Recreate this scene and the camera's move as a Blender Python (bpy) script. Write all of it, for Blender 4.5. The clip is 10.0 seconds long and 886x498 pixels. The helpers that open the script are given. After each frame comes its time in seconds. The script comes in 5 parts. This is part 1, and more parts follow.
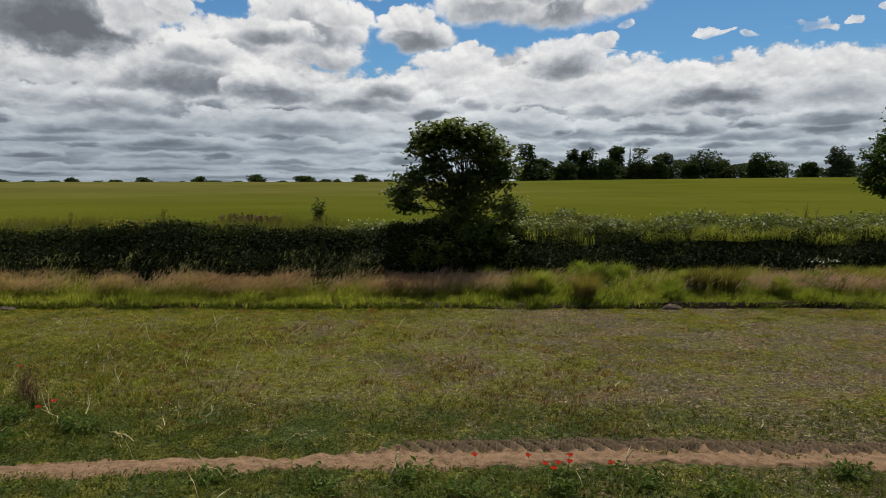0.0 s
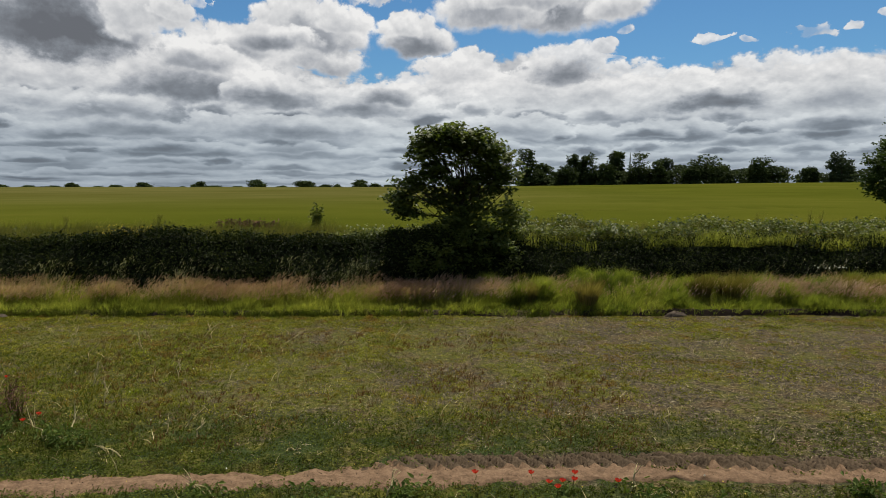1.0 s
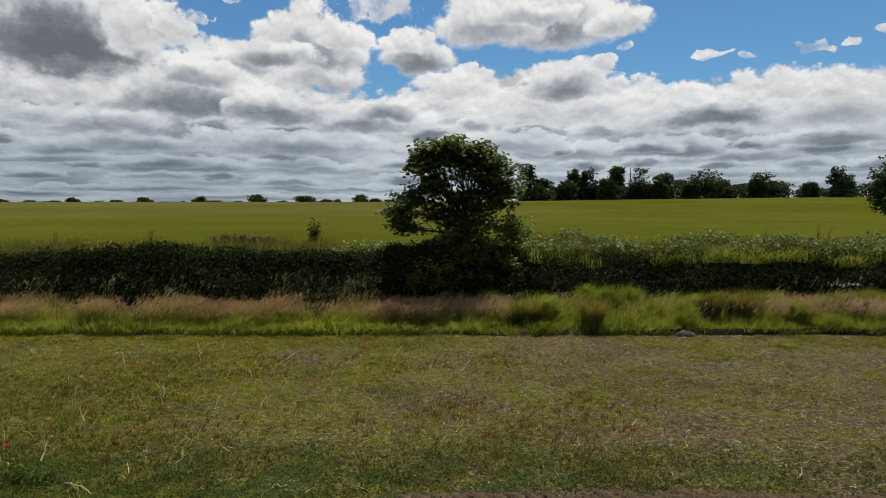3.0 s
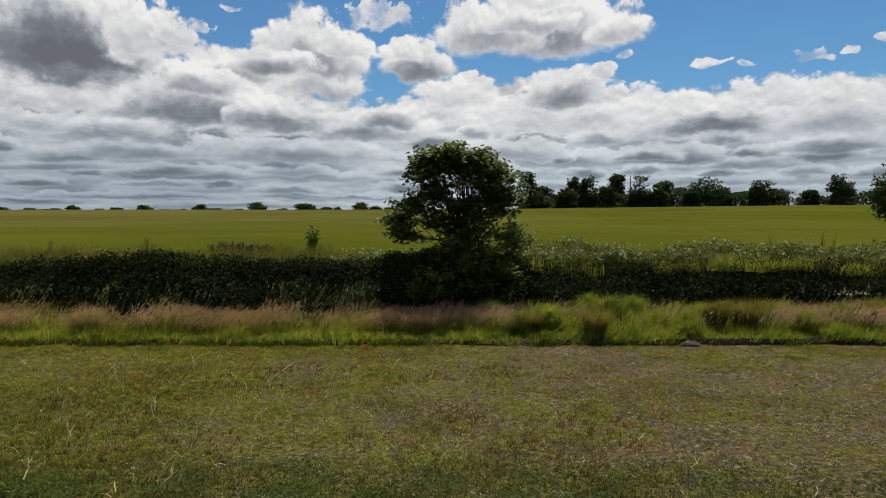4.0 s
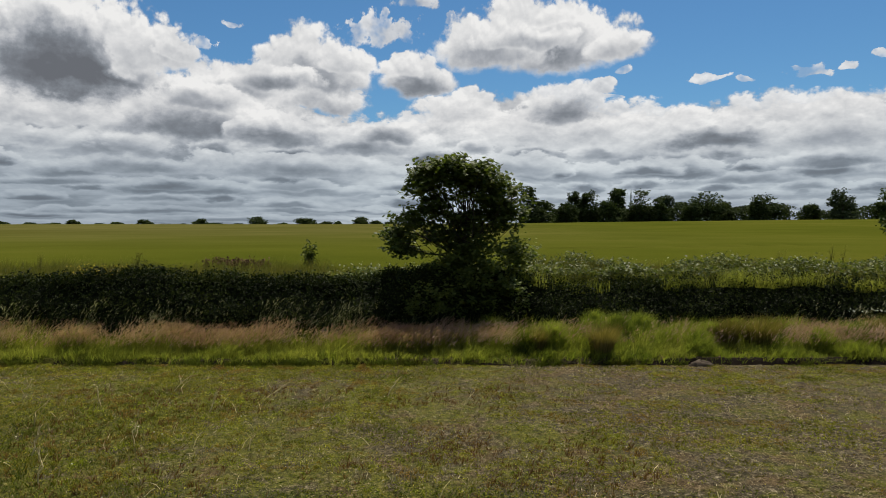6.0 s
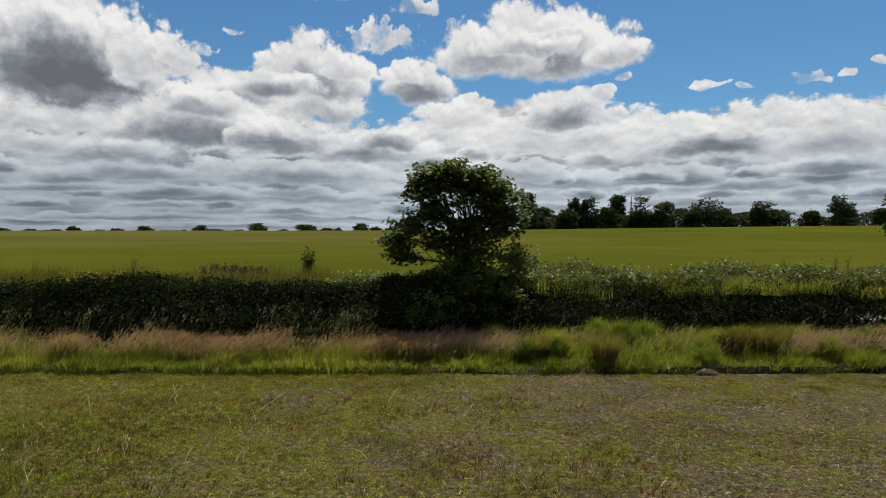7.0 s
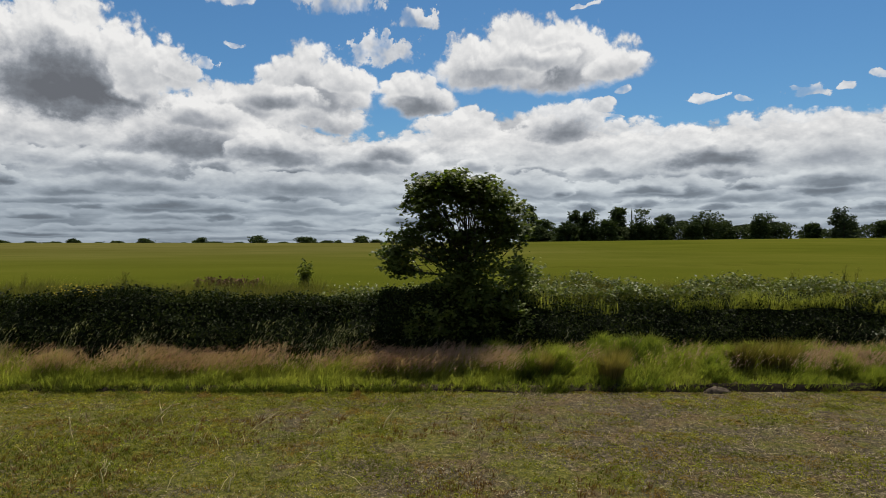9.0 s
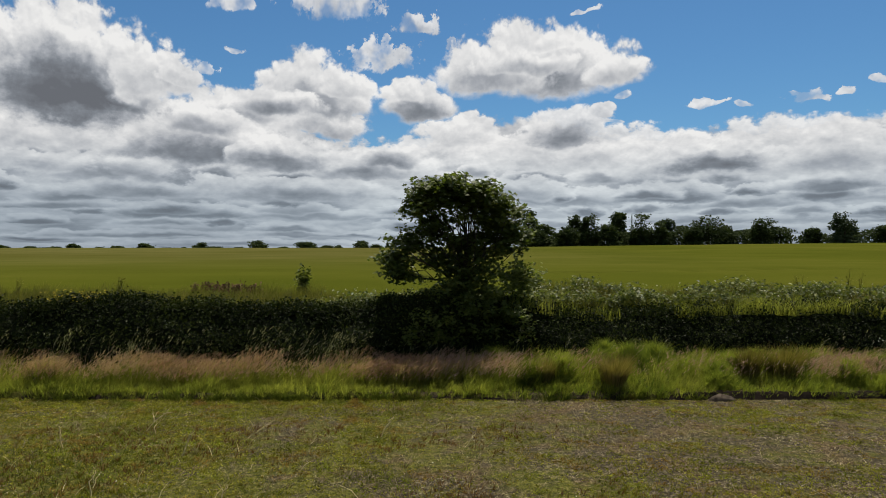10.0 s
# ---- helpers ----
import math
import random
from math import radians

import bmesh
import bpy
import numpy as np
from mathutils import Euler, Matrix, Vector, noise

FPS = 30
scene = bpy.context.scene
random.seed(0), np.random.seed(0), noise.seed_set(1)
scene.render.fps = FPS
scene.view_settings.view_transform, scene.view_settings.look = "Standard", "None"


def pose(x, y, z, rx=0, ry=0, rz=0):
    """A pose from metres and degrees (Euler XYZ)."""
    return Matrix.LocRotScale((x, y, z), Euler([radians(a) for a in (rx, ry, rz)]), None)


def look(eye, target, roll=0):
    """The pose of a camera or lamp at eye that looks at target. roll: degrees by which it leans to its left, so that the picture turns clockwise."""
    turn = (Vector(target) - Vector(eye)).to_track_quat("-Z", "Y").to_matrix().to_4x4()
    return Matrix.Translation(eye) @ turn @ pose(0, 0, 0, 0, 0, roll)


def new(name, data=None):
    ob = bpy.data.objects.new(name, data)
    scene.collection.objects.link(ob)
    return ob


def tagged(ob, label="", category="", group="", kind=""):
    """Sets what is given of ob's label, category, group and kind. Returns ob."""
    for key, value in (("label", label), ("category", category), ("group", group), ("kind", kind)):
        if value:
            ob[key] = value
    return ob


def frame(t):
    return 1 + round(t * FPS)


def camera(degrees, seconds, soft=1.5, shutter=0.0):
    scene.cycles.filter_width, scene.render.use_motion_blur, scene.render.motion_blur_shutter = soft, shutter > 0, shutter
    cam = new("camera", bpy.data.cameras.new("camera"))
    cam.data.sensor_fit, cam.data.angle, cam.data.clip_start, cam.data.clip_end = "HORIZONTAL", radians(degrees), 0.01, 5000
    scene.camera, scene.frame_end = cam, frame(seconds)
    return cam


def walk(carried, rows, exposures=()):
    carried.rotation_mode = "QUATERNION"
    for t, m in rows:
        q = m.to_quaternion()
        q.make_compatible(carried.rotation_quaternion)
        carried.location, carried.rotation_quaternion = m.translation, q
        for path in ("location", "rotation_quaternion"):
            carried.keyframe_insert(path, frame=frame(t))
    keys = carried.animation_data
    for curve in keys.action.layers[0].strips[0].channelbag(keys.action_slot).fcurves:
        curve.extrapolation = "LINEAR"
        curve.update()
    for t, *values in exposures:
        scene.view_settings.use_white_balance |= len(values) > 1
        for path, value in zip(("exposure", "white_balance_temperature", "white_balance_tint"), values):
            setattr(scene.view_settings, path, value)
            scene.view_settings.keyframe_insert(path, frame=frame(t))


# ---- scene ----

# The camera: a slow drone glide forwards at about 3.6 m height, tilting up
cam = camera(65.0, 10.0, soft=0.9)
EYE, S, RUN, SINK = 3.58, 3.2, 3.29, 2.1
ROWS = [
    (0.0, 0.0, 0.0, 0.0, 0.0, -5.52), (0.5, 0.0024, 0.0534, -0.0011, 0.01, -5.35), (1.0, 0.0042, 0.1069, -0.0024, 0.01, -5.10),
    (1.5, 0.0056, 0.1604, -0.0038, 0.02, -4.81), (2.0, 0.0066, 0.2139, -0.0054, 0.02, -4.49), (2.5, 0.0072, 0.2673, -0.0069, 0.03, -4.18),
    (4.0, 0.0075, 0.4259, -0.0119, 0.04, -3.24), (4.5, 0.0072, 0.4780, -0.0136, 0.05, -2.91), (5.0, 0.0070, 0.5296, -0.0153, 0.06, -2.62),
    (5.5, 0.0067, 0.5806, -0.0168, 0.06, -2.33), (7.0, 0.0065, 0.7292, -0.0211, 0.08, -1.52), (7.5, 0.0068, 0.7771, -0.0223, 0.08, -1.26),
    (8.0, 0.0075, 0.8239, -0.0233, 0.09, -0.99), (8.5, 0.0085, 0.8697, -0.0241, 0.10, -0.75), (9.0, 0.0099, 0.9144, -0.0247, 0.10, -0.50),
    (9.5, 0.0118, 0.9578, -0.0251, 0.11, -0.28), (10.0, 0.0142, 1.0, -0.0252, 0.11, -0.09),
]
walk(cam, [(t, pose(S * x, RUN * y, EYE + SINK * z, 90 + pitch, 0, yaw)) for t, x, y, z, yaw, pitch in ROWS])

# ---------------------------------------------------------------- light
SUN_AZ, SUN_EL = 21.0, 64.0
sun_data = bpy.data.lights.new("sun", "SUN")
sun_data.energy, sun_data.angle, sun_data.color = 5.0, radians(0.6), (1.0, 0.94, 0.82)
sun = new("sun", sun_data)
sun.matrix_world = look((0, 0, 50), (-math.sin(radians(SUN_AZ)) * math.cos(radians(SUN_EL)) * 10,
                                     -math.cos(radians(SUN_AZ)) * math.cos(radians(SUN_EL)) * 10, 50 - math.sin(radians(SUN_EL)) * 10))

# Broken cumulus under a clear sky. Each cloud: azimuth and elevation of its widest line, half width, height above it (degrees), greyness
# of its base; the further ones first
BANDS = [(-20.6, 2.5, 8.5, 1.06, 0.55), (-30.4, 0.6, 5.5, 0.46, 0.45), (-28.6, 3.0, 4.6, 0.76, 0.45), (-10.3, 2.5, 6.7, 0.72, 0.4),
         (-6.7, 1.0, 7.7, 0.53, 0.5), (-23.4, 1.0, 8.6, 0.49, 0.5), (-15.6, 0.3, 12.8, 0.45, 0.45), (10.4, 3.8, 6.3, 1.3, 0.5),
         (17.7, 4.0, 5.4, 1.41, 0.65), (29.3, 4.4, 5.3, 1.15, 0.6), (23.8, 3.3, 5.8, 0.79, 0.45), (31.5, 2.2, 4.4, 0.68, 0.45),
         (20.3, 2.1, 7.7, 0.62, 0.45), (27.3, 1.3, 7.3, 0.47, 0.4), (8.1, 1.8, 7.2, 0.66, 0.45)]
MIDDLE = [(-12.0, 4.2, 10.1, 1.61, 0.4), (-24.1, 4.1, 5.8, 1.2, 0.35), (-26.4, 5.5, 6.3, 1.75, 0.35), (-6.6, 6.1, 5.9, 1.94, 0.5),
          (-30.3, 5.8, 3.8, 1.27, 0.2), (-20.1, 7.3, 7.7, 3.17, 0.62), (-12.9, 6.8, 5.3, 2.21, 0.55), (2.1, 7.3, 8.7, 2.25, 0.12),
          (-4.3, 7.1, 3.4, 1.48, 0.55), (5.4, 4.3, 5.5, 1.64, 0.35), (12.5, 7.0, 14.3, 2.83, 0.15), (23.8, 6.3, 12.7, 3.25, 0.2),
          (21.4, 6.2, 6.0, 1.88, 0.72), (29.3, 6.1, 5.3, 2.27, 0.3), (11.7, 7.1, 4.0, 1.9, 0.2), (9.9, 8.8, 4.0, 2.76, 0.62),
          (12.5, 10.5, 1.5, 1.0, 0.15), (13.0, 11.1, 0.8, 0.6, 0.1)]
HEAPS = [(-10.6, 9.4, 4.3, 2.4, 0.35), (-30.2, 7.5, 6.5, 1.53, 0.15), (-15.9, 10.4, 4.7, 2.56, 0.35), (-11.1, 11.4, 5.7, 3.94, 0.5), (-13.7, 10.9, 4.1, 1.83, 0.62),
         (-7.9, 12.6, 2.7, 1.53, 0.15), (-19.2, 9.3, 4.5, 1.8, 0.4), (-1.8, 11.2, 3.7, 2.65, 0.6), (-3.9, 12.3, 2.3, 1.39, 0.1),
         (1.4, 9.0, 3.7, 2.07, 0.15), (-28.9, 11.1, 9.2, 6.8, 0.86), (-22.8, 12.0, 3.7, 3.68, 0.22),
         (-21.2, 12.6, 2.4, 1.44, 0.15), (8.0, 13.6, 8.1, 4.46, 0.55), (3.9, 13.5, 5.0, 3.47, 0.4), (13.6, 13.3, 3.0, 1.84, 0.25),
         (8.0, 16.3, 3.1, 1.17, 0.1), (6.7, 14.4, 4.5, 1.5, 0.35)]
# smaller heaps in rows that close up towards the horizon
ROWS_OF_HEAPS = [(-10.6, 9.4, 4.3, 2.4, 0.35), ]
heap_rng = random.Random(41)
for row_el, half_lo, half_hi, tall in ((0.9, 2.0, 5.0, 0.42), (1.7, 1.8, 4.8, 0.55), (2.7, 1.6, 4.2, 0.75), (4.0, 1.5, 3.8, 0.95), (5.6, 1.4, 3.4, 1.15)):
    heap_az = -34.0
    while heap_az < 34.0:
        half = heap_rng.uniform(half_lo, half_hi)
        ROWS_OF_HEAPS.append((heap_az + half, row_el + heap_rng.uniform(-0.35, 0.35), half, tall * heap_rng.uniform(0.7, 1.3), heap_rng.uniform(0.3, 0.75)))
        heap_az += half * heap_rng.uniform(1.5, 3.0)
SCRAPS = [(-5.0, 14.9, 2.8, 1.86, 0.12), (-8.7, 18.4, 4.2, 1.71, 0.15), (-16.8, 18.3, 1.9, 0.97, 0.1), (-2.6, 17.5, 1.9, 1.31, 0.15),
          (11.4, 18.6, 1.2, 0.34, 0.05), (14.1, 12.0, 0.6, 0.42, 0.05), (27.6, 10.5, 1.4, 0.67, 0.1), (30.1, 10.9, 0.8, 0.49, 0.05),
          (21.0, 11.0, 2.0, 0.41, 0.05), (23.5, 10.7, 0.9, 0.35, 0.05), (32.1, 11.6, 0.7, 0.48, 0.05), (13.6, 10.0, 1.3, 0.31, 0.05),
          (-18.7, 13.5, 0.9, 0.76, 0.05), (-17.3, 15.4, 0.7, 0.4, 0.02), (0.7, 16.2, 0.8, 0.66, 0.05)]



class Nodes:
    """Short hand for building a node tree."""

    def __init__(self, tree):
        self.tree = tree

    def add(self, kind, **sets):
        n = self.tree.nodes.new(kind)
        for k, v in sets.items():
            setattr(n, k, v)
        return n

    def put(self, sock, v):
        if isinstance(v, bpy.types.NodeSocket):
            self.tree.links.new(v, sock)
        elif v is not None:
            sock.default_value = v

    def math(self, op, a, b=None, c=None, clamp=False):
        n = self.add("ShaderNodeMath", operation=op, use_clamp=clamp)
        for i, v in enumerate((a, b, c)):
            self.put(n.inputs[i], v)
        return n.outputs[0]

    def vec(self, op, a, b=None, scale=None):
        n = self.add("ShaderNodeVectorMath", operation=op)
        self.put(n.inputs[0], a)
        self.put(n.inputs[1], b)
        if scale is not None:
            self.put(n.inputs["Scale"], scale)
        return n.outputs["Value"] if op in ("LENGTH", "DOT_PRODUCT", "DISTANCE") else n.outputs[0]

    def xyz(self, x, y, z=0.0):
        n = self.add("ShaderNodeCombineXYZ")
        for i, v in enumerate((x, y, z)):
            self.put(n.inputs[i], v)
        return n.outputs[0]

    def noise(self, vector, scale, detail=4.0, rough=0.55, dims="3D", colour=False, lac=2.0):
        n = self.add("ShaderNodeTexNoise", noise_dimensions=dims)
        self.put(n.inputs["Vector"], vector)
        self.put(n.inputs["Scale"], scale)
        n.inputs["Detail"].default_value, n.inputs["Roughness"].default_value, n.inputs["Lacunarity"].default_value = detail, rough, lac
        return n.outputs["Color" if colour else 0]

    def mix(self, fac, a, b, mode="MIX"):
        n = self.add("ShaderNodeMix", data_type="RGBA", blend_type=mode)
        self.put(n.inputs[0], fac)
        self.put(n.inputs[6], a)
        self.put(n.inputs[7], b)
        return n.outputs[2]

    def ramp(self, fac, *stops):
        n = self.add("ShaderNodeValToRGB")
        els = n.color_ramp.elements
        while len(els) < len(stops):
            els.new(0.5)
        for e, (p, c) in zip(els, stops):
            e.position, e.color = p, (*c, 1)
        self.put(n.inputs[0], fac)
        return n.outputs[0]

    def span(self, v, a, b, c=0.0, d=1.0, smooth=True):
        n = self.add("ShaderNodeMapRange", interpolation_type="SMOOTHSTEP" if smooth else "LINEAR")
        for i, q in enumerate((v, a, b, c, d)):
            self.put(n.inputs[i], q)
        return n.outputs[0]


def billow(n, q, sizes):
    """Rounded heads with creases between them, as on a cauliflower; about 0."""
    total = None
    for size, amount, shift in sizes:
        raw = n.noise(n.vec("ADD", q, (shift, shift * 0.7, shift)), size, 1.0, 0.4)
        h = n.math("MULTIPLY_ADD", n.math("ABSOLUTE", n.math("MULTIPLY_ADD", raw, 2.0, -1.0)), amount * 2.0, -0.35 * amount)
        total = h if total is None else n.math("ADD", total, h)
    return total


def cloud_space(n, p):
    """Azimuth and elevation, stretched so that the heads grow smaller and flatter towards the horizon."""
    sep = n.add("ShaderNodeSeparateXYZ")
    n.put(sep.inputs[0], p)
    rise = n.math("MAXIMUM", sep.outputs[1], -1.5)
    flat = n.math("MULTIPLY", n.math("LOGARITHM", n.math("ADD", rise, 4.0), 2.718), 17.0)
    return n.xyz(sep.outputs[0], flat)


def cumulus_group():
    """One heap cloud laid over those behind it: a domed head, a flat base, bright rim and crown, grey belly."""
    g = bpy.data.node_groups.new("cumulus", "ShaderNodeTree")
    for name, kind in (("P", "Vector"), ("Light", "Float"), ("Cover", "Float"), ("Centre", "Vector"), ("Inverse", "Vector"), ("Grey", "Float"),
                       ("Edge", "Float"), ("Relief", "Float"), ("Opacity", "Float")):
        g.interface.new_socket(name, in_out="INPUT", socket_type="NodeSocket" + kind)
    for name in ("Light", "Cover"):
        g.interface.new_socket(name, in_out="OUTPUT", socket_type="NodeSocketFloat")
    n = Nodes(g)
    p, light, cover, centre, inverse, grey, edge, relief, opacity = n.add("NodeGroupInput").outputs[:9]
    q = n.vec("MULTIPLY", n.vec("SUBTRACT", n.vec("ADD", p, n.vec("MULTIPLY", n.xyz(light, light), (1e-9, 1e-9, 0))), centre), inverse)
    sep = n.add("ShaderNodeSeparateXYZ")
    n.put(sep.inputs[0], q)
    x, y = sep.outputs[0], sep.outputs[1]
    dome = n.math("MAXIMUM", y, n.math("MULTIPLY", y, -2.4))
    d = n.math("SUBTRACT", 1.0, n.vec("LENGTH", n.xyz(x, dome)))
    d = n.math("ADD", d, edge)
    mask = n.math("MULTIPLY", n.span(d, -0.04, n.math("MULTIPLY_ADD", n.span(y, 0.5, -0.4), 0.36, 0.14)), opacity)
    belly = n.span(n.math("ADD", d, n.math("MULTIPLY", y, -0.55)), 0.0, 0.85)
    mine = n.math("ADD", n.math("SUBTRACT", 0.93, n.math("MULTIPLY", belly, n.math("MULTIPLY", grey, 1.12))), relief)
    out = n.add("NodeGroupOutput")
    n.put(out.inputs[0], n.math("MULTIPLY_ADD", mask, n.math("SUBTRACT", mine, light), light))
    n.put(out.inputs[1], n.math("MAXIMUM", cover, mask))
    return g


world = bpy.data.worlds.new("world")
scene.world = world
world.use_nodes = True
world.node_tree.nodes.clear()
n = Nodes(world.node_tree)
direction = n.add("ShaderNodeTexCoord").outputs["Generated"]
sep = n.add("ShaderNodeSeparateXYZ")
n.put(sep.inputs[0], direction)
dx, dy, dz = sep.outputs
azim = n.math("MULTIPLY", n.math("ARCTAN2", dx, dy), 57.29578)
elev = n.math("MULTIPLY", n.math("ARCSINE", dz), 57.29578)
P = n.xyz(azim, elev)
Q = cloud_space(n, P)
SIZES = ((0.22, 0.55, 0.0), (0.5, 0.34, 7.1), (1.1, 0.20, 3.3), (2.4, 0.11, 9.7))
heads = billow(n, Q, SIZES)
higher = billow(n, cloud_space(n, n.vec("ADD", P, (0.12, 0.42, 0))), SIZES)
relief = n.math("MULTIPLY", n.math("SUBTRACT", heads, higher), n.span(elev, 0.0, 9.0, 0.12, 0.30))
relief = n.math("MINIMUM", n.math("MAXIMUM", relief, -0.20), 0.13)
ragged = n.math("SUBTRACT", n.noise(n.vec("MULTIPLY", Q, (1.0, 1.0, 0)), 0.9, 6.0, 0.62), 0.5)
soft_mottle = n.math("SUBTRACT", n.noise(n.vec("MULTIPLY", Q, (0.6, 1.1, 0)), 0.35, 5.0, 0.55), 0.5)
edge = n.math("ADD", n.math("MULTIPLY", heads, 0.40), n.math("MULTIPLY", ragged, 0.55))
drift = n.vec("SUBTRACT", n.noise(Q, 0.16, 3.0, 0.5, colour=True), (0.5, 0.5, 0.5))
lumps = n.vec("SUBTRACT", n.noise(Q, 0.42, 2.0, 0.5, colour=True), (0.5, 0.5, 0.5))
PW = n.vec("ADD", P, n.vec("MULTIPLY", drift, n.xyz(3.2, n.span(elev, 1.0, 14.0, 0.5, 2.2, smooth=False))))
PW = n.vec("ADD", PW, n.vec("MULTIPLY", lumps, n.xyz(2.0, n.span(elev, 0.0, 10.0, 0.5, 1.5, smooth=False))))
# the far deck that fills the sky up to about ten degrees, lit in long bands; more heaps overhead
heaps = n.noise(n.vec("MULTIPLY", P, (0.16, 0.26, 0)), 1.0, 5.0, 0.5)
overhead = n.span(elev, 21.0, 34.0)
deck_top = n.math("ADD", n.span(azim, -15.0, -8.0, 11.6, 8.8), n.math("SUBTRACT", n.span(azim, -2.0, 2.5, 0.0, 1.9), n.span(azim, 8.0, 15.0, 0.0, 1.4)))
deck = n.math("ADD", n.math("SUBTRACT", deck_top, elev), n.math("MULTIPLY", edge, 3.2))
cover = n.math("MAXIMUM", n.span(deck, -0.2, 0.5), n.math("MULTIPLY", overhead, n.span(heaps, 0.30, 0.45)))
bands = n.noise(n.vec("MULTIPLY", Q, (0.15, 0.30, 0)), 1.0, 4.0, 0.5)
light = n.math("SUBTRACT", n.math("ADD", 0.86, relief), n.math("MULTIPLY", n.span(bands, 0.40, 0.64), 0.30))
light = n.math("ADD", light, n.math("MULTIPLY", soft_mottle, 0.35))
light = n.math("SUBTRACT", light, n.math("MULTIPLY", n.span(heaps, 0.5, 0.75), n.math("MULTIPLY", overhead, 0.5)))
group = cumulus_group()
belly_relief = n.math("ADD", relief, n.math("MULTIPLY", soft_mottle, 0.55))
veil = n.span(n.noise(Q, 0.6, 3.0, 0.5), 0.34, 0.60, 0.25, 0.9)
shreds = n.math("MULTIPLY", n.math("SUBTRACT", n.noise(Q, 0.9, 5.0, 0.62), 0.52), 2.6)
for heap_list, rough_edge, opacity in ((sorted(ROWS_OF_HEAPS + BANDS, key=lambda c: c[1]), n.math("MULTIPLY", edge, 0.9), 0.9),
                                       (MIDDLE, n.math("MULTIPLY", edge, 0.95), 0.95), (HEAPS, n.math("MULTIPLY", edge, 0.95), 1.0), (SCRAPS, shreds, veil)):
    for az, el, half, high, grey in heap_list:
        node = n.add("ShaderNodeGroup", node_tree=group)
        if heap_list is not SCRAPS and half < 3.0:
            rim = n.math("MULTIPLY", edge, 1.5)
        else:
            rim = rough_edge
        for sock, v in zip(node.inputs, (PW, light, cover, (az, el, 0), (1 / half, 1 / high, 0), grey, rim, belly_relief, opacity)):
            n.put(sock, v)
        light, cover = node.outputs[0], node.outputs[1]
mask = cover
lit = n.math("SUBTRACT", light, n.span(elev, 22.0, 45.0, 0.0, 0.2))
lit = n.math("SUBTRACT", lit, n.math("MULTIPLY", n.span(elev, 10.0, 1.5), n.math("ADD", n.span(azim, 2.0, -25.0, 0.13, 0.38), n.span(azim, 10.0, 25.0, 0.0, 0.10))))
lit = n.math("MULTIPLY_ADD", n.math("SUBTRACT", lit, 0.50), n.span(elev, 0.0, 8.0, 0.62, 1.0), 0.50)
cloud = n.ramp(lit, (0.0, (0.14, 0.15, 0.17)), (0.25, (0.215, 0.235, 0.265)), (0.5, (0.37, 0.39, 0.425)), (0.75, (0.59, 0.60, 0.615)),
               (0.92, (0.755, 0.755, 0.755)), (1.0, (0.85, 0.845, 0.835)))
cloud = n.mix(n.span(elev, 9.0, 2.0, 0.0, 1.0), cloud, n.mix(1.0, cloud, (0.915, 1.0, 1.045, 1), "MULTIPLY"))
# unseen clouds to the sides and rear are dimmed to hold down fill light
away = n.span(dy, -0.5, 0.6, 0.52, 1.0)
cloud = n.mix(1.0, cloud, n.xyz(away, away, away), "MULTIPLY")
sky = n.add("ShaderNodeTexSky", sky_type="NISHITA")
sky.sun_disc, sky.sun_elevation, sky.sun_rotation = False, radians(SUN_EL), radians(SUN_AZ)
sky.air_density, sky.dust_density, sky.ozone_density = 1.0, 0.3, 1.6
clear, cloudy = n.add("ShaderNodeBackground"), n.add("ShaderNodeBackground")
n.put(clear.inputs[0], n.mix(1.0, sky.outputs[0], (0.45, 0.75, 0.95, 1), "MULTIPLY"))
clear.inputs[1].default_value = 0.085
n.put(cloudy.inputs[0], cloud)
cloudy.inputs[1].default_value = 1.0
both = n.add("ShaderNodeMixShader")
n.put(both.inputs[0], mask)
n.put(both.inputs[1], clear.outputs[0])
n.put(both.inputs[2], cloudy.outputs[0])
n.put(n.add("ShaderNodeOutputWorld").inputs[0], both.outputs[0])


# ---------------------------------------------------------------- materials
def material(name, rough=0.8):
    m = bpy.data.materials.new(name)
    m.use_nodes = True
    b = m.node_tree.nodes["Principled BSDF"]
    b.inputs["Roughness"].default_value = rough
    b.inputs["Specular IOR Level"].default_value = 0.06
    return m, Nodes(m.node_tree), b


